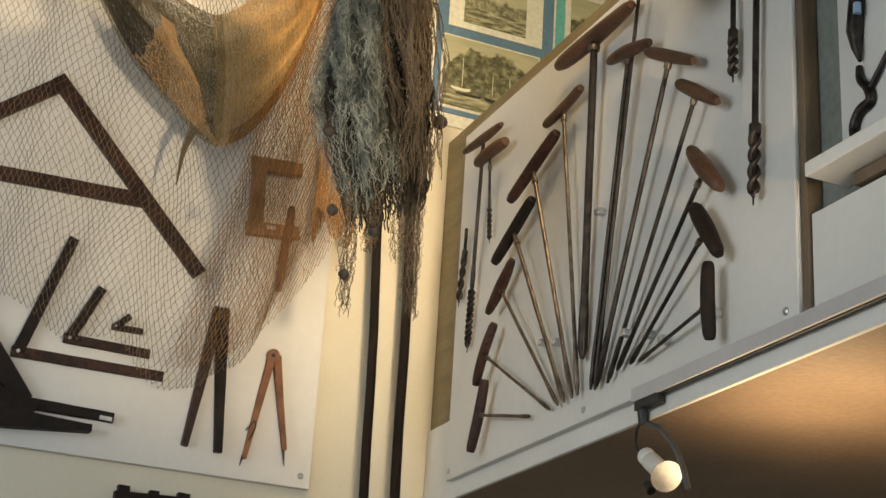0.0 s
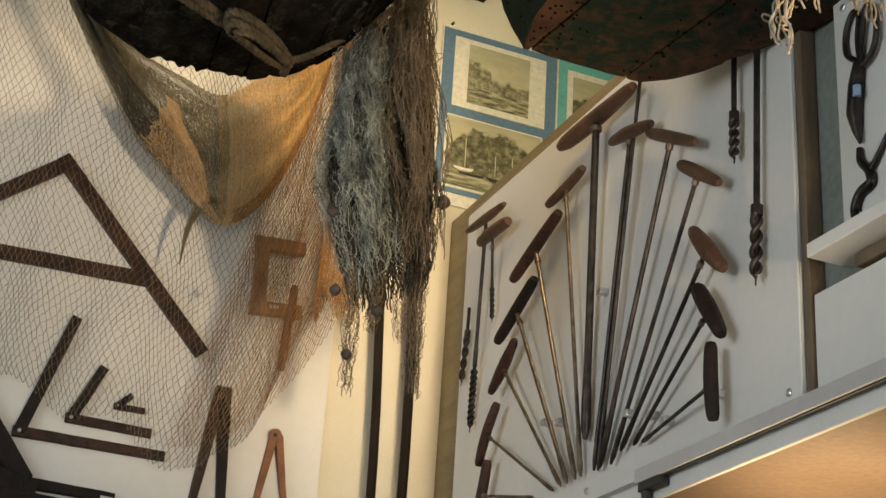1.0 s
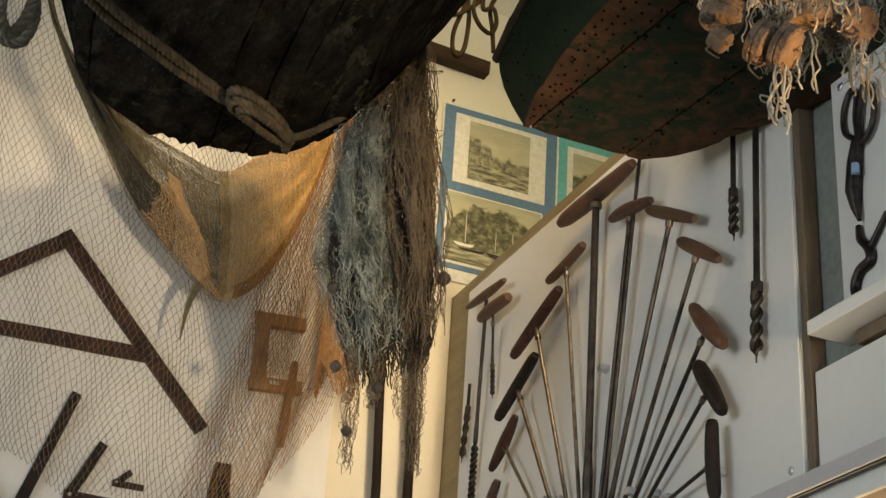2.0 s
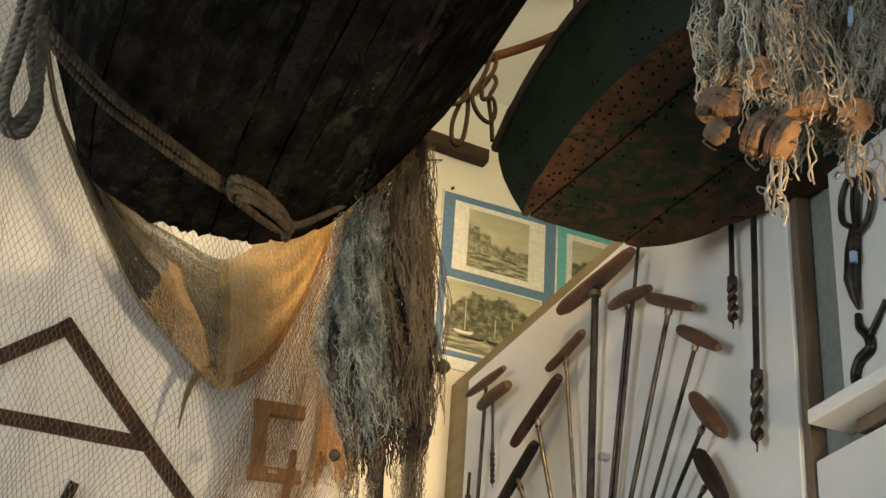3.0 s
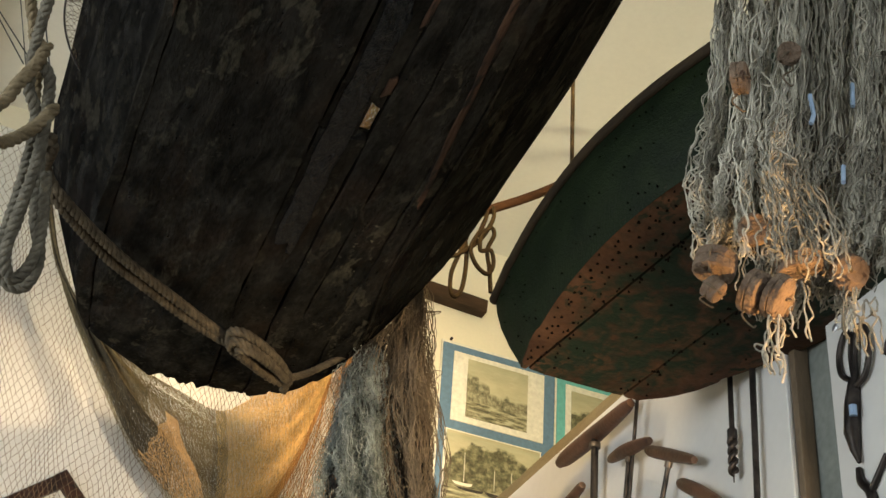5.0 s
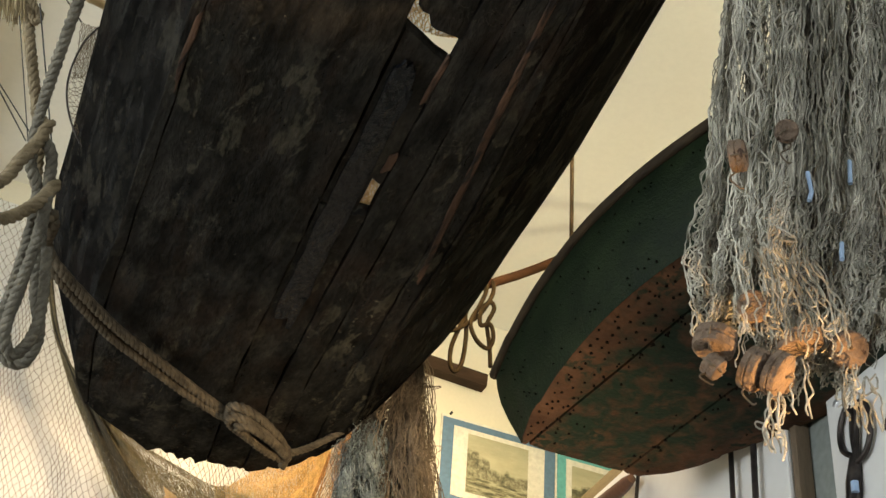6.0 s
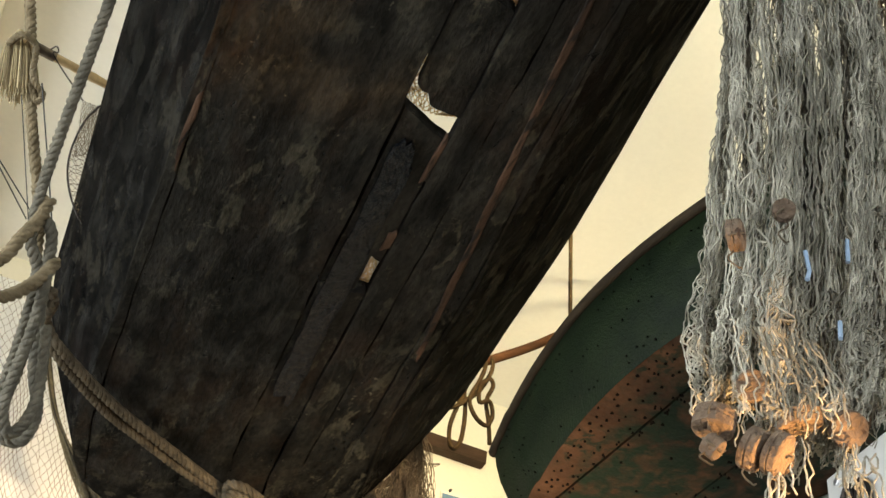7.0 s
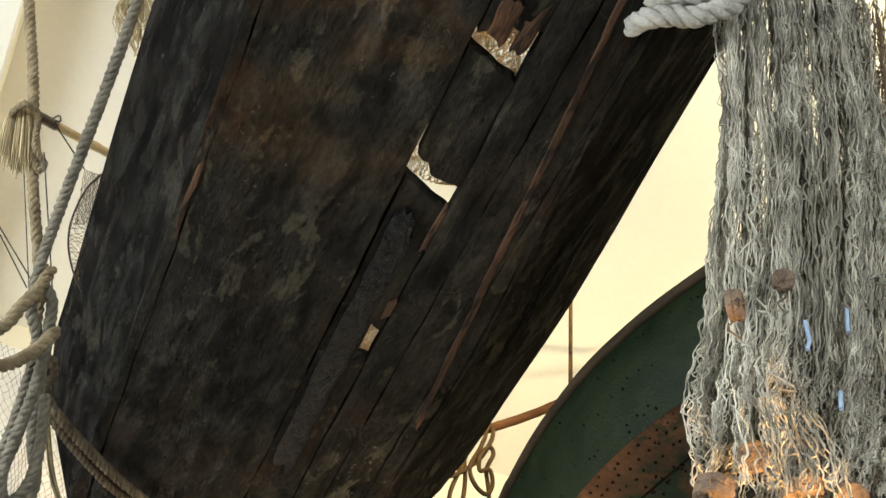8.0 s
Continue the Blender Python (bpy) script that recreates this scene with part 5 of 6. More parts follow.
def bunched_mesh(seed, levels, ry, nu, nv, locks, slack, hollow=0.25):
    """Knotted netting gathered into locks: strands meet at knots row by row, every link bowed by its own slack."""
    g = np.random.default_rng(seed)
    L = np.array(levels, float)
    s = np.linspace(0, 1, len(L))
    la = g.uniform(0, 2 * np.pi, locks)
    lr = np.sqrt(g.uniform(hollow, 1, locks))
    lw = g.uniform(0.05, 0.15, locks)
    lend = g.choice([0.86, 0.93, 1.0, 1.0], locks)
    ph = g.uniform(0, 6.28, (locks, 4))
    K = np.zeros((nu, nv, 3))
    for i in range(nu):
        q = int(i * locks / nu)
        a0, r0 = g.uniform(0, 2 * np.pi), np.sqrt(g.uniform(0, 1)) * lw[q]
        for j in range(nv):
            t = j / (nv - 1) * lend[q]
            cx, cy, cz, w = (np.interp(t, s, L[:, k]) for k in range(4))
            sway = 0.07 * np.sin(t * 9 + ph[q, 0]) + 0.035 * np.sin(t * 23 + ph[q, 1])
            px = lr[q] * np.cos(la[q]) + sway + r0 * np.cos(a0 + t * 3)
            py = lr[q] * np.sin(la[q]) + 0.06 * np.sin(t * 11 + ph[q, 2]) + r0 * np.sin(a0 + t * 3)
            K[i, j] = (cx + w * px + g.normal(0, 0.0018), cy + w * ry * py + g.normal(0, 0.0018), cz + g.normal(0, 0.004))
    paths = []
    f = np.linspace(0, 1, 5)[:, None]
    for fam in (0, 1):
        for i in range(nu):
            pts = []
            for j in range(nv - 1):
                same = int(i * locks / nu)
                i0, i1 = (i, i) if fam == 0 else (i + j % 2, i + (j + 1) % 2)
                i0, i1 = (k if k < nu and int(k * locks / nu) == same else i for k in (i0, i1))
                p, c = K[i0, j], K[i1, j + 1]
                bow = g.normal(0, slack, 3) * (1, 1, 0.4)
                pts.append((p * (1 - f) + c * f + np.sin(np.pi * f) * bow)[:-1])
            paths.append(np.concatenate(pts))
    return paths


white_net = thing("cork_net", (1.027, 1.360, 2.620), "off-white knotted fishing net with corks hanging from the boat", "fishing net")
WL = [(1.130, 1.300, 3.95, 0.105), (1.128, 1.310, 3.74, 0.137), (1.120, 1.330, 3.45, 0.150), (1.104, 1.340, 3.17, 0.153), (1.070, 1.345, 2.88, 0.152), (1.042, 1.350, 2.74, 0.145), (1.022, 1.360, 2.63, 0.136)]
wm = bunched_mesh(12, WL, 0.55, 270, 64, 42, 0.0046)
wm = soften(wm, 3)
link_mesh("mesh", strand_mesh("mesh", wm, list(np.random.default_rng(4).uniform(0.0009, 0.0014, len(wm))), 4), M_NETW, white_net, "off-white knotted cotton mesh", True)["kind"] = "stuff"
wa = bundle(11, 140, WL, 0.55, 150, 0.0040, 0.014)
link_mesh("twine", strand_mesh("twine", wa, list(np.random.default_rng(3).uniform(0.0008, 0.0016, len(wa)))), M_NETW, white_net, "loose off-white cotton twine")["kind"] = "stuff"
def links(seed, paths, n, reach, sag):
    """Short arcs of twine between neighbouring strands."""
    g = np.random.default_rng(seed)
    out = []
    while len(out) < n:
        a, c = paths[g.integers(len(paths))], paths[g.integers(len(paths))]
        i = g.integers(5, len(a) - 5)
        d = np.linalg.norm(c - a[i], axis=1)
        k = int(np.argmin(d))
        k = min(len(c) - 1, k + int(g.integers(-4, 5))) if k > 5 else k
        if not 0.004 < d[min(k, len(d) - 1)] < reach:
            continue
        t = np.linspace(0, 1, 7)[:, None]
        arc = a[i] * (1 - t) + c[k] * t
        off = g.normal(0, 1, 3)
        out.append(arc + np.sin(np.pi * t) * (off * sag + np.array([0, -sag, -sag])))
    return out


wl = links(15, wm, 500, 0.04, 0.010)
link_mesh("loop_tangle", strand_mesh("loop_tangle", soften(wl, 1), 0.0014, 4), M_NETW, white_net, "loose loops of twine")["kind"] = "stuff"
wk = knots(13, wm, 0.035, 0.0016)
link_mesh("knotting", strand_mesh("knotting", wk, 0.0022, 5), M_NETW, white_net, "small knots")["kind"] = "stuff"
WR = [(*(1.474, 1.500, 4.142), 0.05), (*(1.412, 1.500, 3.620), 0.06), (*(1.370, 1.520, 3.234), 0.065), (*(1.333, 1.540, 2.936), 0.06)]
wc = bundle(14, 70, WR, 0.8, 90, 0.0036, 0.012)
link_mesh("twine", strand_mesh("twine", wc, 0.0016), M_NETT, white_net, "tan netting behind the white")["kind"] = "stuff"


def cork(c, axis, r, h, name_seed, tone=None):
    """A worn cork float with rounded rims, a cord groove and a hole."""
    ax = Vector(axis).normalized()
    c = Vector(c)
    k = thing("cork_float", c, "worn round cork float tied into the net", "cork float", "cork floats")
    bm = bmesh.new()
    prof = [(-0.5, 0.0), (-0.5, 0.22), (-0.5, 0.86), (-0.44, 0.97), (-0.08, 1.0), (0.0, 0.93), (0.08, 1.0), (0.44, 0.97), (0.5, 0.86), (0.5, 0.22), (0.5, 0.0)]
    a = ax.orthogonal().normalized()
    b = ax.cross(a)
    rings = []
    for t, q in prof:
        if q == 0:
            rings.append([bm.verts.new(c + ax * h * (t * 0.9))])
            continue
        rings.append([bm.verts.new(c + ax * h * t + (a * math.cos(w) + b * math.sin(w)) * r * q * (1 + 0.05 * noise.noise((math.cos(w) * 2 + name_seed, math.sin(w) * 2, t)))) for w in (2 * math.pi * i / 18 for i in range(18))])
    for p, q in zip(rings, rings[1:]):
        for i in range(18):
            if len(p) == 1:
                bm.faces.new((p[0], q[(i + 1) % 18], q[i]))
            elif len(q) == 1:
                bm.faces.new((p[i], p[(i + 1) % 18], q[0]))
            else:
                bm.faces.new((p[i], p[(i + 1) % 18], q[(i + 1) % 18], q[i]))
    part("disc", bm, tone or M_CORK, k, "", False)
    bm = bmesh.new()
    add_tube(bm, smooth_path([c + ax * h * 0.55 + a * r * 0.1, c + ax * h * 0.62 + a * r * 0.6, c + a * r * 1.04, c - ax * h * 0.6 + a * r * 0.6, c - ax * h * 0.55], 5), 0.0017, 6)
    part("cord", bm, M_NETT, k, "off-white cord tied round the cork", True)
    bm = bmesh.new()
    tail = Vector((0.01 * math.sin(name_seed * 3), 0.006, -0.06 - 0.02 * math.sin(name_seed)))
    add_tube(bm, smooth_path([c - ax * h * 0.5, c - ax * h * 0.6 + tail * 0.25 + Vector((0.009, 0, 0)), c - ax * h * 0.5 + tail * 0.5 - Vector((0.006, 0, 0)), c - ax * h * 0.4 + tail * 0.7 + Vector((0.007, 0, 0.004)), c - ax * h * 0.4 + tail * 0.62 + Vector((0.012, 0, 0))], 5), 0.0013, 6)
    part("tail", bm, M_NETT, k, "frayed cord end", True)


cork((0.858, 1.28, 2.569), (-0.16, 0.13, -0.89), 0.0277, 0.0286, 1)
cork((0.906, 1.27, 2.538), (0.6, -0.5, -0.53), 0.0286, 0.0218, 2)
cork((0.929, 1.255, 2.53), (0.6, -0.5, -0.53), 0.0294, 0.0202, 3)
cork((0.850, 1.275, 2.527), (0.56, -0.3, -0.6), 0.0151, 0.0218, 4)
cork((1.0, 1.3, 2.63), (0.22, 0.13, -0.82), 0.0319, 0.0218, 5)
cork((1.055, 1.27, 2.617), (-0.14, -0.67, -0.69), 0.0252, 0.0185, 6)
cork((0.886, 1.24, 2.858), (0.64, -0.66, -0.06), 0.0227, 0.0202, 7)
cork((0.978, 1.25, 2.95), (-0.44, -0.8, -0.27), 0.0168, 0.0151, 8)
cork((0.975, 1.31, 2.565), (0.45, -0.55, -0.55), 0.0151, 0.0202, 9)
cork((0.934, 1.3, 2.662), (-0.51, -0.71, -0.35), 0.0218, 0.0185, 10)
cork((1.1, 1.33, 2.66), (0.11, -0.59, -0.68), 0.0202, 0.0202, 11)
# net drawn over the corks
over = bundle(97, 26, [(0.93, 1.245, 2.72, 0.07), (0.945, 1.235, 2.63, 0.09), (0.945, 1.235, 2.56, 0.085)], 0.25, 44, 0.0038, 0.016)
link_mesh("twine", strand_mesh("twine", soften(over, 3), 0.0013, 4), M_NETW, white_net, "loops of twine over the corks")["kind"] = "stuff"
# knotted cord ends hanging below the corks
for k, (p, n) in enumerate((((0.932, 1.262, 2.505), 9), ((1.058, 1.27, 2.592), 5), ((1.10, 1.29, 2.60), 5), ((1.00, 1.30, 2.60), 3))):
    ends = bundle(90 + k, n, [(*p, 0.010), (p[0] - 0.004, p[1], p[2] - 0.045, 0.020), (p[0] - 0.004, p[1], p[2] - 0.088, 0.014)], 0.8, 26, 0.0020, 0.008)
    link_mesh("cord_end", strand_mesh("cord_end", soften(ends, 3), 0.0014, 5), M_NETW, white_net, "frayed knotted cord ends")["kind"] = "stuff"
for pts in (((1.014, 1.260, 2.896), (1.017, 1.260, 2.861), (1.011, 1.260, 2.843)), ((1.090, 1.260, 2.948), (1.086, 1.260, 2.904)), ((1.057, 1.260, 2.786), (1.046, 1.250, 2.747))):
    c = thing("blue_cord", pts[-1], "short pale blue cord caught in the net", "cord", "blue cords")
    bm = bmesh.new()
    add_tube(bm, [Vector(p) for p in pts], 0.0035, 6)
    part("strand", bm, M_BLUECORD, c, "", True)

blue_net = thing("net_bundle", (1.182, 3.300, 2.730), "blue-grey tangled fishing net bundle hanging from the boat", "fishing net")
BL = [(1.100, 3.29, 3.66, 0.035), (1.098, 3.29, 3.606, 0.05), (1.092, 3.29, 3.505, 0.062), (1.092, 3.28, 3.33, 0.088), (1.094, 3.28, 3.212, 0.106), (1.112, 3.28, 3.092, 0.104), (1.135, 3.28, 2.972, 0.092), (1.155, 3.28, 2.83, 0.07)]
TN = [(1.192, 3.24, 3.84, 0.014), (1.185, 3.24, 3.694, 0.052), (1.186, 3.24, 3.559, 0.078), (1.194, 3.24, 3.445, 0.092), (1.216, 3.24, 3.28, 0.096), (1.232, 3.24, 3.134, 0.090), (1.240, 3.24, 2.986, 0.078), (1.240, 3.24, 2.87, 0.055)]


def fuzzy_locks(seed, levels, ry, locks, per, spread, wav, curl, tmin=0.0, tend=(0.72, 1.0)):
    """Strands in twisted locks with gaps between, each lock swelling and wandering by itself."""
    g = np.random.default_rng(seed)
    L = np.array(levels, float)
    out = []
    for q in range(locks):
        a, rad = g.uniform(0, 2 * np.pi), np.sqrt(g.uniform(0.1, 1.0))
        t0, t1 = tmin + g.uniform(0, 0.10), g.uniform(*tend)
        tt = np.linspace(t0, t1, 9)
        s = np.linspace(0, 1, len(L))
        cx, cy, cz, w = (np.interp(tt, s, L[:, k]) for k in range(4))
        p1, p2 = g.uniform(0, 6.28, 2)
        x = cx + w * (rad * np.cos(a) + 0.16 * np.sin(tt * 14 + p1))
        y = cy + w * ry * (rad * np.sin(a) + 0.25 * np.sin(tt * 11 + p2))
        thick = spread * g.uniform(0.6, 1.3) * (0.45 + 0.55 * np.abs(np.sin(tt * g.uniform(6, 12) + p2)))
        out += bundle(seed * 50 + q, per, list(zip(x, y, cz, thick)), 1.0, 60, wav, curl)
    return out


# core strands coloured dark to give the shade between the locks
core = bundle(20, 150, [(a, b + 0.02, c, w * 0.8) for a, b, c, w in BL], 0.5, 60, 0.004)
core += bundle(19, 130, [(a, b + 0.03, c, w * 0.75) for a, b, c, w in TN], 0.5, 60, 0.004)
link_mesh("core", strand_mesh("core", core, 0.0022), M_NETCORE, blue_net, "dark inner netting, the bundle's shade put into its colour")["kind"] = "stuff"
ba = fuzzy_locks(21, BL, 0.7, 30, 28, 0.024, 0.0052, 0.016, 0.16)
link_mesh("twine", strand_mesh("twine", ba, list(np.random.default_rng(5).uniform(0.0006, 0.0013, len(ba)))), M_NETB, blue_net, "tangled blue-grey nylon twine")["kind"] = "stuff"
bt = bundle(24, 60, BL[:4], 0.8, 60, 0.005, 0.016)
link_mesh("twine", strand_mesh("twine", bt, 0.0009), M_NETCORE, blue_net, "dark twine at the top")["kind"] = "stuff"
bb = fuzzy_locks(22, TN, 0.7, 26, 12, 0.022, 0.0032, 0.014)
link_mesh("twine", strand_mesh("twine", bb, 0.0010), M_NETT, blue_net, "fine tan twine")["kind"] = "stuff"
bl = links(25, ba, 700, 0.05, 0.012)
link_mesh("loop_tangle", strand_mesh("loop_tangle", bl, 0.0009), M_NETB, blue_net, "curled loops of twine")["kind"] = "stuff"
bl = links(26, bb, 260, 0.05, 0.014)
link_mesh("loop_tangle", strand_mesh("loop_tangle", bl, 0.0010), M_NETT, blue_net, "curled loops of tan twine")["kind"] = "stuff"
for q, (x0, n) in enumerate(((615, 26), (655, 22), (700, 12), (725, 40))):
    TL = [(*{615: (1.105, 3.280, 2.931), 655: (1.164, 3.280, 2.944), 700: (1.224, 3.280, 2.958), 725: (1.269, 3.280, 2.968)}[x0], 0.03), (*{615: (1.107, 3.280, 2.593), 655: (1.157, 3.280, 2.763), 700: (1.232, 3.280, 2.749), 725: (1.275, 3.280, 2.611)}[x0], 0.016)]
    te = bundle(30 + q, n, TL, 0.6, 60, 0.0028, 0.008)
    link_mesh("fringe", strand_mesh("fringe", te, 0.0008), M_NETT, blue_net, "frayed hanging strands")["kind"] = "stuff"
for c, r in (((1.048, 3.250, 2.844), 0.015), ((1.159, 3.250, 2.812), 0.015), ((1.091, 3.250, 2.688), 0.014), ((1.012, 3.220, 3.034), 0.016), ((1.292, 3.200, 3.119), 0.02)):
    k = thing("net_float", c, "small dark round float tied into the net", "float", "net floats")
    bm = bmesh.new()
    c = Vector(c)
    add_tube(bm, [c + Vector((0, 0, r * (t - 0.5) * 2)) for t in (0, 0.12, 0.3, 0.5, 0.7, 0.88, 1)], lambda t: max(0.25, math.sin(math.pi * t)) * r, 12)
    part("ball", bm, M_FLOATD, k, "", True)

# the tail of the swag
tail = smooth_path(((0.895, 4.06, 3.395), (0.862, 4.06, 3.350), (0.840, 4.06, 3.280), (0.831, 4.06, 3.164)), 8)
g2 = np.random.default_rng(44)
tp = [np.array([tuple(Vector(p) + Vector((q1 * (1 - i / len(tail)), q2 * 0.6 * (1 - i / len(tail)), 0))) for i, p in enumerate(tail)]) for q1, q2 in g2.normal(0, 0.012, (40, 2))]
link_mesh("tail", strand_mesh("tail", tp, 0.0009), M_NETSWAG, wall_net, "twisted end of the netting")["kind"] = "stuff"


# ---- ropes ----
def rope_parts(parent, pts, radius, material, n=10, name="strand"):
    """A laid rope of three strands, each a part of its own."""
    path = smooth_path(pts, n)
    step = radius * 0.55
    even = [path[0]]
    for a, b in zip(path, path[1:]):
        k = max(1, int((b - a).length / step))
        even += [a.lerp(b, j / k) for j in range(1, k + 1)]
    fr = frames_along(even)
    dist, tw = 0.0, []
    for i, p in enumerate(even):
        dist += (p - even[i - 1]).length if i else 0
        tw.append(dist / (radius * 3.9) * 2 * math.pi)
    for s in range(3):
        ph = 2 * math.pi * s / 3
        bm = bmesh.new()
        add_tube(bm, [p + (a * math.cos(w + ph) + b * math.sin(w + ph)) * radius * 0.5 for p, (a, b), w in zip(even, fr, tw)], radius * 0.58, 6)
        part(name, bm, material, parent, "", True)


def rope_thing(name, label, pts, r, material, n=10, group=""):
    t = thing(name, pts[-1], label, "rope", group)
    rope_parts(t, pts, r, material, n)
    return t


rope_thing("hanging_rope", "thick pale hemp rope hanging from the ceiling", ((-0.268, 1.959, 4.207), (-0.159, 2.054, 3.882), (-0.096, 2.101, 3.705), (-0.045, 2.139, 3.525), (0.007, 2.188, 3.396), (0.040, 2.221, 3.309), (0.055, 2.249, 3.240)), 0.0112, M_ROPE)
rope_thing("sling_rope", "thick grey hemp sling rope holding the boat", ((0.022, 1.558, 3.705), (0.031, 1.710, 3.587), (0.030, 1.848, 3.505), (0.025, 2.006, 3.404), (0.023, 2.122, 3.319), (0.033, 2.193, 3.249), (0.061, 2.239, 3.221), (0.070, 2.317, 3.148), (0.069, 2.393, 3.070), (0.069, 2.459, 3.023)), 0.0112, M_ROPEG)
rope_thing("rope_loop", "grey hemp rope hanging in a loop", ((0.022, 2.164, 3.296), (0.062, 2.182, 3.273), (0.076, 2.219, 3.226), (0.090, 2.282, 3.158), (0.111, 2.348, 3.080), (0.140, 2.400, 3.034), (0.132, 2.447, 2.997), (0.098, 2.459, 2.999), (0.070, 2.447, 3.040), (0.083, 2.407, 3.083), (0.084, 2.347, 3.135), (0.076, 2.297, 3.189)), 0.0115, M_ROPEG, group="rope loops")
rope_thing("rope_loop", "grey hemp rope hanging in a loop", ((0.079, 2.212, 3.202), (0.084, 2.271, 3.122), (0.079, 2.329, 3.056), (0.080, 2.377, 3.000), (0.104, 2.403, 2.976), (0.127, 2.383, 3.007), (0.128, 2.348, 3.060), (0.107, 2.283, 3.138)), 0.0115, M_ROPEG, group="rope loops")
rope_thing("mooring_rope", "brown hemp rope stretched to the boat's end", ((-0.092, 2.162, 3.035), (0.012, 2.205, 3.114), (0.053, 2.217, 3.163), (0.076, 2.213, 3.201), (0.088, 2.213, 3.233)), 0.0125, M_ROPE, group="stretched ropes")
rope_thing("mooring_rope", "brown hemp rope stretched to the boat's end", ((-0.081, 2.147, 3.056), (-0.007, 2.167, 3.164), (0.014, 2.155, 3.212), (0.036, 2.149, 3.266), (0.043, 2.141, 3.308)), 0.0125, M_ROPE, group="stretched ropes")
girth = thing("girth_rope", (0.873, 3.329, 3.480), "double hemp rope knotted round the dark hull", "rope")
rope_parts(girth, ((0.097, 2.255, 3.194), (0.132, 2.804, 3.525), (0.183, 2.875, 3.515), (0.339, 3.021, 3.510), (0.512, 3.144, 3.510), (0.694, 3.264, 3.510), (0.755, 3.258, 3.500), (0.824, 3.282, 3.500), (0.893, 3.376, 3.510), (0.920, 3.484, 3.530)), 0.0130, M_ROPEK, name="strand")
rope_parts(girth, ((0.105, 2.271, 3.188), (0.133, 2.827, 3.520), (0.196, 2.919, 3.512), (0.335, 3.062, 3.510), (0.437, 3.131, 3.508), (0.578, 3.223, 3.508), (0.694, 3.267, 3.498), (0.690, 3.191, 3.485), (0.731, 3.174, 3.475), (0.807, 3.220, 3.470), (0.883, 3.320, 3.478), (0.863, 3.357, 3.485), (0.790, 3.308, 3.475), (0.710, 3.246, 3.468), (0.698, 3.193, 3.460), (0.748, 3.195, 3.455), (0.821, 3.247, 3.455), (0.887, 3.337, 3.468), (0.836, 3.322, 3.462), (0.750, 3.250, 3.452), (0.719, 3.207, 3.448), (0.759, 3.201, 3.445), (0.834, 3.255, 3.450), (0.890, 3.329, 3.468)), 0.0125, M_ROPEK, name="strand")
rope_parts(girth, ((0.896, 3.410, 3.520), (0.953, 3.402, 3.550), (1.011, 3.350, 3.580), (1.058, 3.301, 3.610), (1.126, 3.247, 3.660), (1.171, 3.249, 3.720)), 0.0105, M_ROPEK, name="strand")
wrap = thing("wrapped_rope", (0.866, 1.296, 3.539), "thick white braided rope wound over the boat's rim", "rope")
rope_parts(wrap, ((0.799, 1.334, 3.516), (0.799, 1.294, 3.492), (0.826, 1.267, 3.486), (0.863, 1.249, 3.482), (0.892, 1.231, 3.493), (0.924, 1.214, 3.515), (0.946, 1.190, 3.569)), 0.0185, M_ROPEW)
rope_parts(wrap, ((0.808, 1.287, 3.544), (0.836, 1.246, 3.521), (0.875, 1.221, 3.520), (0.915, 1.195, 3.555)), 0.0185, M_ROPEW)

# tassel where the hanging rope is whipped
tassel = thing("rope_tassel", (-0.069, 2.130, 3.535), "frayed pale hemp rope end tied in a tassel", "rope")
T0, T1 = Vector((-0.101, 2.072, 3.622)), Vector((-0.070, 2.138, 3.527))
g3 = np.random.default_rng(9)
tp = []
for k in range(150):
    a, q = g3.uniform(0, 6.28), math.sqrt(g3.uniform(0, 1))
    e = T1 + Vector((0.045 * q * math.cos(a), 0.03 * q * math.sin(a), g3.normal(0, 0.008)))
    m = T0.lerp(T1, 0.35) + Vector((0.032 * q * math.cos(a), 0.022 * q * math.sin(a), 0))
    tp.append(np.array([tuple(p) for p in smooth_path((T0 + Vector((0.006 * math.cos(a), 0.006 * math.sin(a), 0)), m, e), 5)]))
link_mesh("fringe", strand_mesh("fringe", tp, 0.0012), M_FRAY, tassel, "frayed hemp fibres")["kind"] = "stuff"
rope_parts(tassel, ((-0.115, 2.077, 3.588), (-0.095, 2.040, 3.584), (-0.067, 2.063, 3.590), (-0.054, 2.096, 3.542), (-0.028, 2.113, 3.524), (-0.035, 2.123, 3.514), (-0.055, 2.111, 3.540)), 0.007, M_ROPE, name="knot")

# a frayed end behind the hull's rim
tuft = thing("frayed_rope_end", (0.074, 2.262, 4.100), "pale frayed hemp rope end behind the boat", "rope")
U0, U1 = Vector((0.043, 2.160, 4.187)), Vector((0.083, 2.289, 4.076))
tp = []
for k in range(70):
    a, q = g3.uniform(0, 6.28), math.sqrt(g3.uniform(0, 1))
    e = U0.lerp(U1, g3.uniform(0.45, 1.0)) + Vector((0.035 * q * math.cos(a), 0.02 * q * math.sin(a), 0))
    m = U0.lerp(e, 0.6) + Vector((0.04 * q * math.cos(a + 1), 0.02, 0.01))
    tp.append(np.array([tuple(p) for p in smooth_path((U0, m, e), 5)]))
link_mesh("fringe", strand_mesh("fringe", tp, 0.0013), M_FRAY, tuft, "frayed hemp fibres")["kind"] = "stuff"

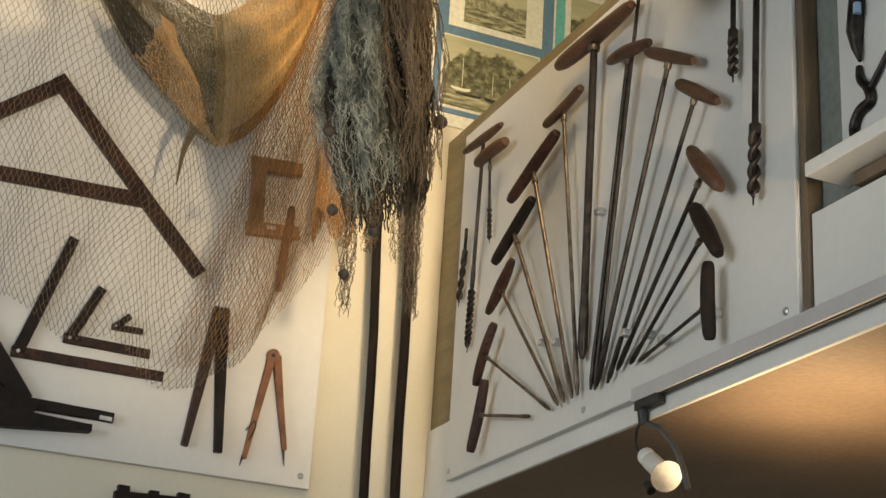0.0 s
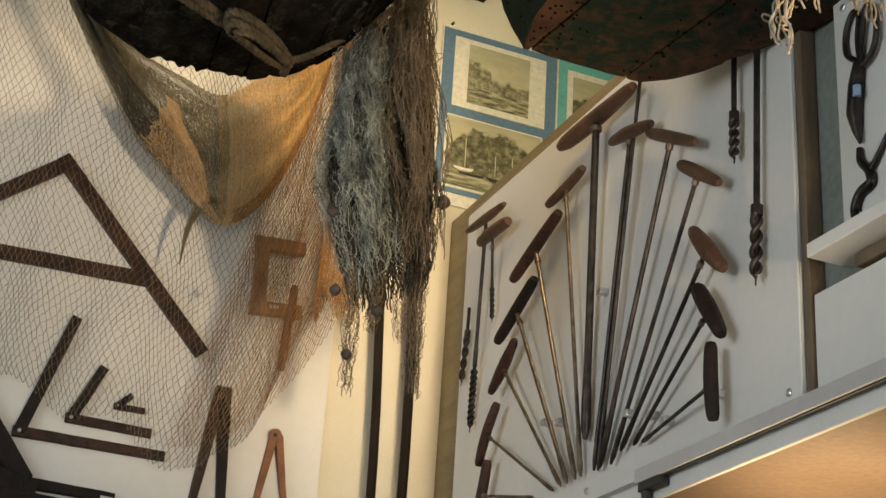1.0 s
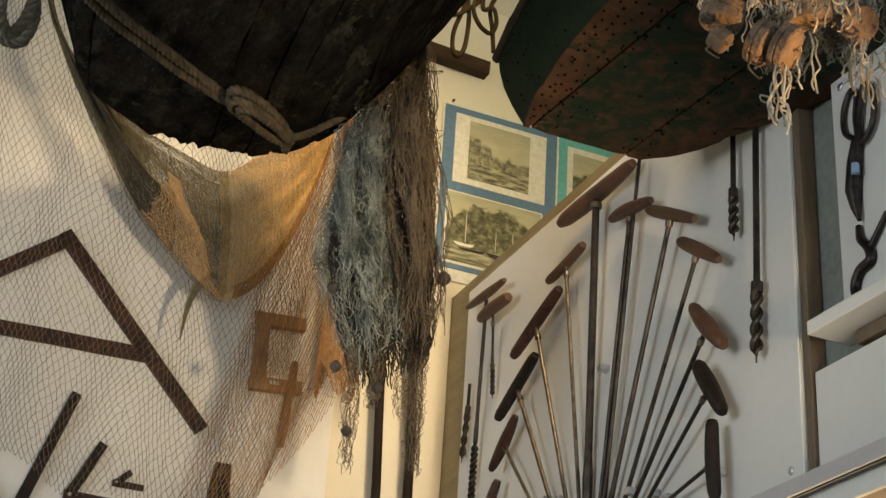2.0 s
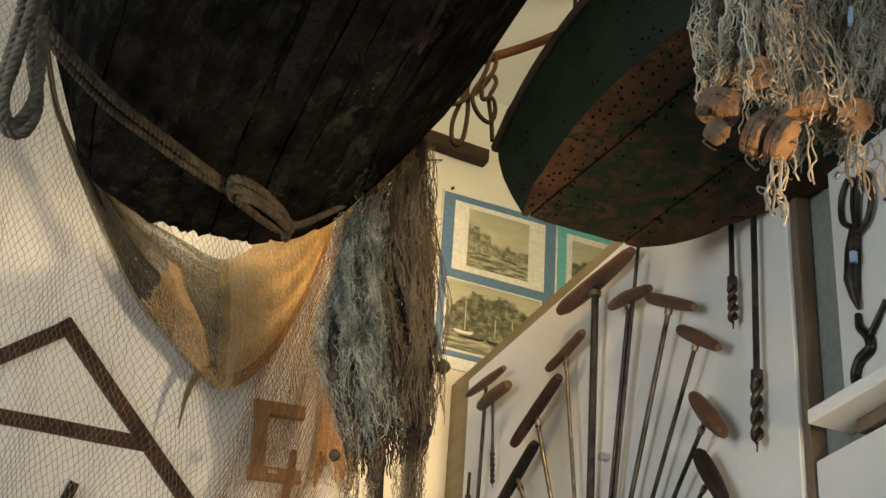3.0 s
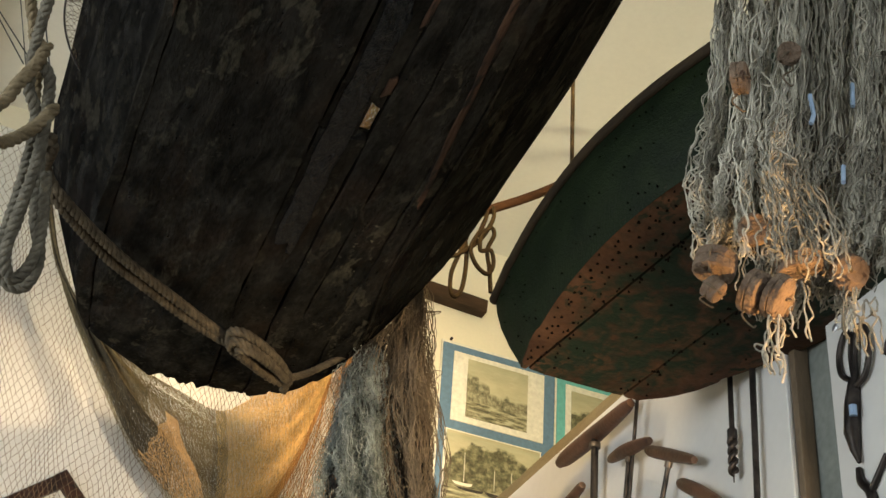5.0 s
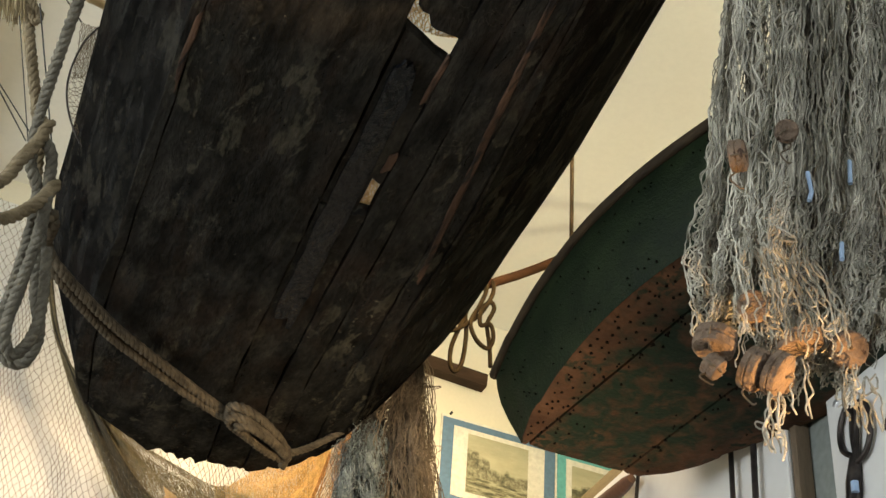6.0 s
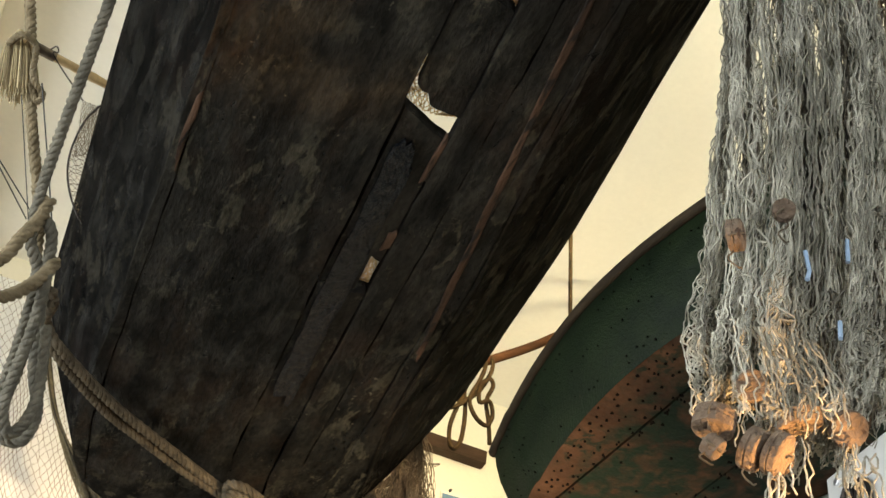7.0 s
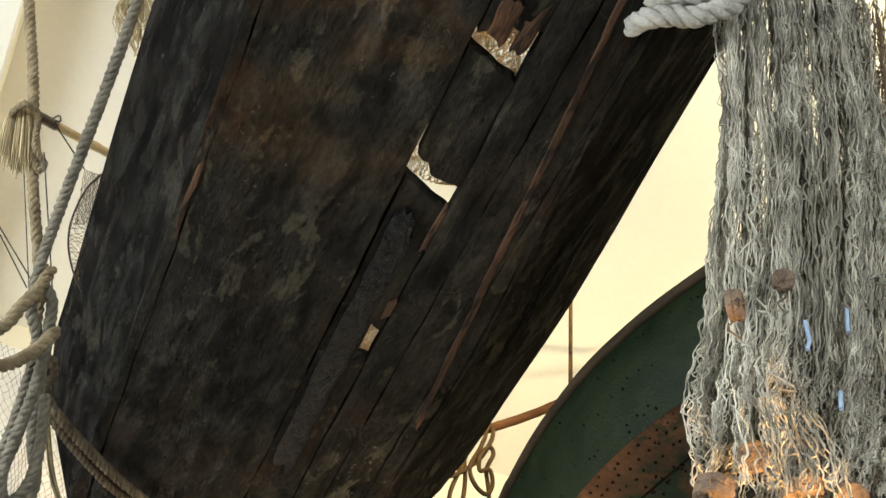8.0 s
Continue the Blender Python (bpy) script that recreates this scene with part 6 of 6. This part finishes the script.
# landing net behind the hull's rim
scoop = thing("landing_net", (-0.073, 2.458, 3.986), "small landing net on a pale bamboo pole", "landing net")
bm = bmesh.new()
B0, B1 = Vector((-0.077, 2.459, 3.985)), Vector((0.309, 2.635, 4.071))
add_tube(bm, [B0.lerp(B1, k / 30) for k in range(31)], lambda t: 0.0105 + (0.0015 if int(t * 30) % 8 == 3 else 0), 10)
part("pole", bm, M_BAMBOO, scoop, "pale bamboo pole", True)
bm = bmesh.new()
add_tube(bm, [B0, B0.lerp(B1, 0.12)], 0.0125, 10)
part("sleeve", bm, M_STEEL, scoop, "dark metal sleeve", True)
bm = bmesh.new()
HP = smooth_path(((0.099, 2.548, 3.963), (0.076, 2.584, 3.926), (0.070, 2.641, 3.864), (0.095, 2.689, 3.808), (0.150, 2.728, 3.758), (0.222, 2.767, 3.783)), 8)
add_tube(bm, HP, 0.0025, 6)
add_tube(bm, smooth_path(((-0.042, 2.455, 3.990), (-0.032, 2.441, 3.990), (-0.025, 2.449, 3.982), (-0.031, 2.464, 3.981), (0.060, 2.551, 3.962)), 6), 0.0018, 6)
part("hoop", bm, M_IRON, scoop, "thin iron hoop", True)


def scoop_bag(u, v):
    i = min(len(HP) - 1, max(0, int(u * (len(HP) - 1))))
    e = Vector(HP[i])
    o = Vector((0.249, 2.688, 3.948))
    p = e.lerp(o, v)
    return (p.x, p.y + 0.03 * math.sin(math.pi * v), p.z)


grid_net("bag", scoop_bag, 34, 22, 0.0008, M_NETWALL, scoop, "fine dark netting", seed=61, jitter=0.1)
grid_net("bag", lambda u, v: tuple(Vector((0.060, 2.565, 3.976)).lerp(Vector((0.185, 2.605, 4.015)), u).lerp(Vector((0.078, 2.654, 3.879)).lerp(Vector((0.206, 2.647, 3.968)), u), v)), 26, 22, 0.0009, M_NETWALL, scoop, "fine dark netting in a second fold", seed=62, jitter=0.2)

# thin cords and the wire of the small boat
for name, lab, pts, r, m in (
        ("hanging_wire", "dark cord from the ceiling to the small boat", ((1.344, 2.62, 3.42), (1.344, 2.62, ZC)), 0.0055, M_ROPED),
        ("thin_line", "thin dark line beside the ropes", ((-0.061, 2.154, 3.359), (0.015, 2.204, 3.299)), 0.0012, M_BLACK),
        ("thin_line", "thin dark line beside the ropes", ((-0.094, 2.129, 3.387), (0.017, 2.193, 3.312)), 0.0012, M_BLACK),
        ("thin_line", "thin dark line beside the ropes", ((-0.035, 2.078, 3.518), (0.027, 2.145, 3.369), (0.085, 2.236, 3.255)), 0.0014, M_BLACK),
        ("thin_line", "thin dark line beside the ropes", ((-0.063, 2.100, 3.494), (0.022, 2.209, 3.292)), 0.0010, M_BLACK)):
    w = thing(name, pts[0], lab, "cord", "cords" if name == "thin_line" else "")
    bm = bmesh.new()
    add_tube(bm, [Vector(p) for p in pts], r, 8)
    part("cord", bm, m, w, "", True)

# the pole between the boats with a coil of line on it
spar = thing("spar", (1.503, 3.350, 4.296), "thin brown wooden spar laid across the boats", "spar")
bm = bmesh.new()
S0, S1 = Vector((1.271, 3.350, 4.104)), Vector((2.068, 3.350, 4.737))
add_tube(bm, [S0.lerp(S1, k / 12) + Vector((0, 0, 0.006 * math.sin(k))) for k in range(13)], 0.0145, 10)
part("shaft", bm, M_SPAR, spar, "", True)


def on_spar(x):
    return S0.lerp(S1, (x - S0.x) / (S1.x - S0.x)) + Vector((0, -0.010, 0.002))


coil = thing("line_coil", (1.378, 3.330, 4.007), "brown knotted line hanging in a coil from the spar", "rope")
for k, pts in enumerate((((1.448, 3.334, 4.243), (1.448, 3.328, 4.211), (1.435, 3.320, 4.164), (1.397, 3.320, 4.088), (1.319, 3.320, 4.011), (1.269, 3.330, 4.030)),
            ((1.385, 3.334, 4.189), (1.377, 3.328, 4.157), (1.360, 3.330, 4.082), (1.326, 3.330, 3.970), (1.325, 3.330, 3.901), (1.342, 3.330, 3.883), (1.361, 3.330, 3.923), (1.368, 3.330, 4.024), (1.357, 3.330, 4.122)),
            ((1.428, 3.334, 4.225), (1.422, 3.325, 4.191), (1.399, 3.310, 4.124), (1.372, 3.310, 4.053), (1.391, 3.310, 3.999), (1.428, 3.310, 3.978), (1.446, 3.310, 4.018), (1.431, 3.300, 4.057), (1.399, 3.300, 4.046), (1.400, 3.300, 4.101), (1.427, 3.300, 4.137), (1.444, 3.310, 4.123), (1.429, 3.320, 4.069), (1.439, 3.320, 4.001), (1.446, 3.320, 3.925)))):
    bm = bmesh.new()
    add_tube(bm, smooth_path((on_spar(pts[0][0]), *pts[1:]), 8), 0.0068, 8)
    part("turn", bm, M_ROPED, coil, "", True)

# ---- the spotlight under the gallery ----
lamp = thing("spotlight", (1.760, 2.917, 2.416), "grey adjustable spotlight under the gallery edge, switched on", "spotlight")
part("mount", box((XR - 0.038, 2.845, 2.384), (XR - 0.014, 2.945, 2.4055), 0.003), M_BLACK, lamp, "black track adapter")
bm = bmesh.new()
add_tube(bm, [(1.724, 2.925, 2.386), (1.730, 2.927, 2.352)], 0.013, 14)
part("swivel", bm, M_BLACK, lamp, "black swivel", True)
bm = bmesh.new()
add_tube(bm, smooth_path(((1.730, 2.925, 2.356), (1.742, 2.872, 2.330), (1.752, 2.815, 2.262), (1.752, 2.776, 2.180)), 6), 0.007, 8)
part("yoke", bm, M_LAMP, lamp, "bent metal yoke", True)
bm = bmesh.new()
add_tube(bm, smooth_path(((1.735, 2.945, 2.372), (1.750, 2.996, 2.352), (1.756, 3.006, 2.318), (1.757, 2.975, 2.296)), 6), 0.0035, 8)
part("cable", bm, M_BLACK, lamp, "thin black cable", True)
C0, C1 = Vector((1.757, 2.966, 2.292)), Vector((1.747, 2.880, 2.238))
D = (C1 - C0).normalized()
bm = bmesh.new()
add_tube(bm, [C0, C0 + D * 0.004, C0.lerp(C1, 0.30), C0.lerp(C1, 0.32), C0.lerp(C1, 0.36), C0.lerp(C1, 0.38), C1], lambda t: (0.016, 0.021, 0.021, 0.019, 0.019, 0.022, 0.022)[min(6, round(t * 6))], 20)
part("body", bm, M_WHITE, lamp, "pale grey metal lamp body", True)
bm = bmesh.new()
bowl = [(0.002, 0.012), (0.006, 0.021), (0.016, 0.030), (0.030, 0.0355), (0.033, 0.0365), (0.033, 0.0345), (0.030, 0.0335), (0.016, 0.028), (0.007, 0.019), (0.005, 0.008)]
add_tube(bm, [C1 + D * a for a, r in bowl], lambda t: bowl[min(9, round(t * 9))][1], 24, cap=False)
part("reflector", bm, M_CLIP, lamp, "bright faceted lamp reflector", True)
bm = bmesh.new()
bulb = [(0.004, 0.007), (0.014, 0.008), (0.024, 0.008), (0.029, 0.004)]
add_tube(bm, [C1 + D * a for a, r in bulb], lambda t: bulb[min(3, round(t * 3))][1], 14)
part("bulb", bm, glow_mat("lamp_glow", (1.0, 0.74, 0.42), 4.0), lamp, "glowing halogen lamp", True)
bm = bmesh.new()
add_tube(bm, [(1.757, 2.957, 2.222), (1.757, 2.938, 2.205)], 0.011, 12)
part("knob", bm, M_BLACK, lamp, "black clamping knob", True)
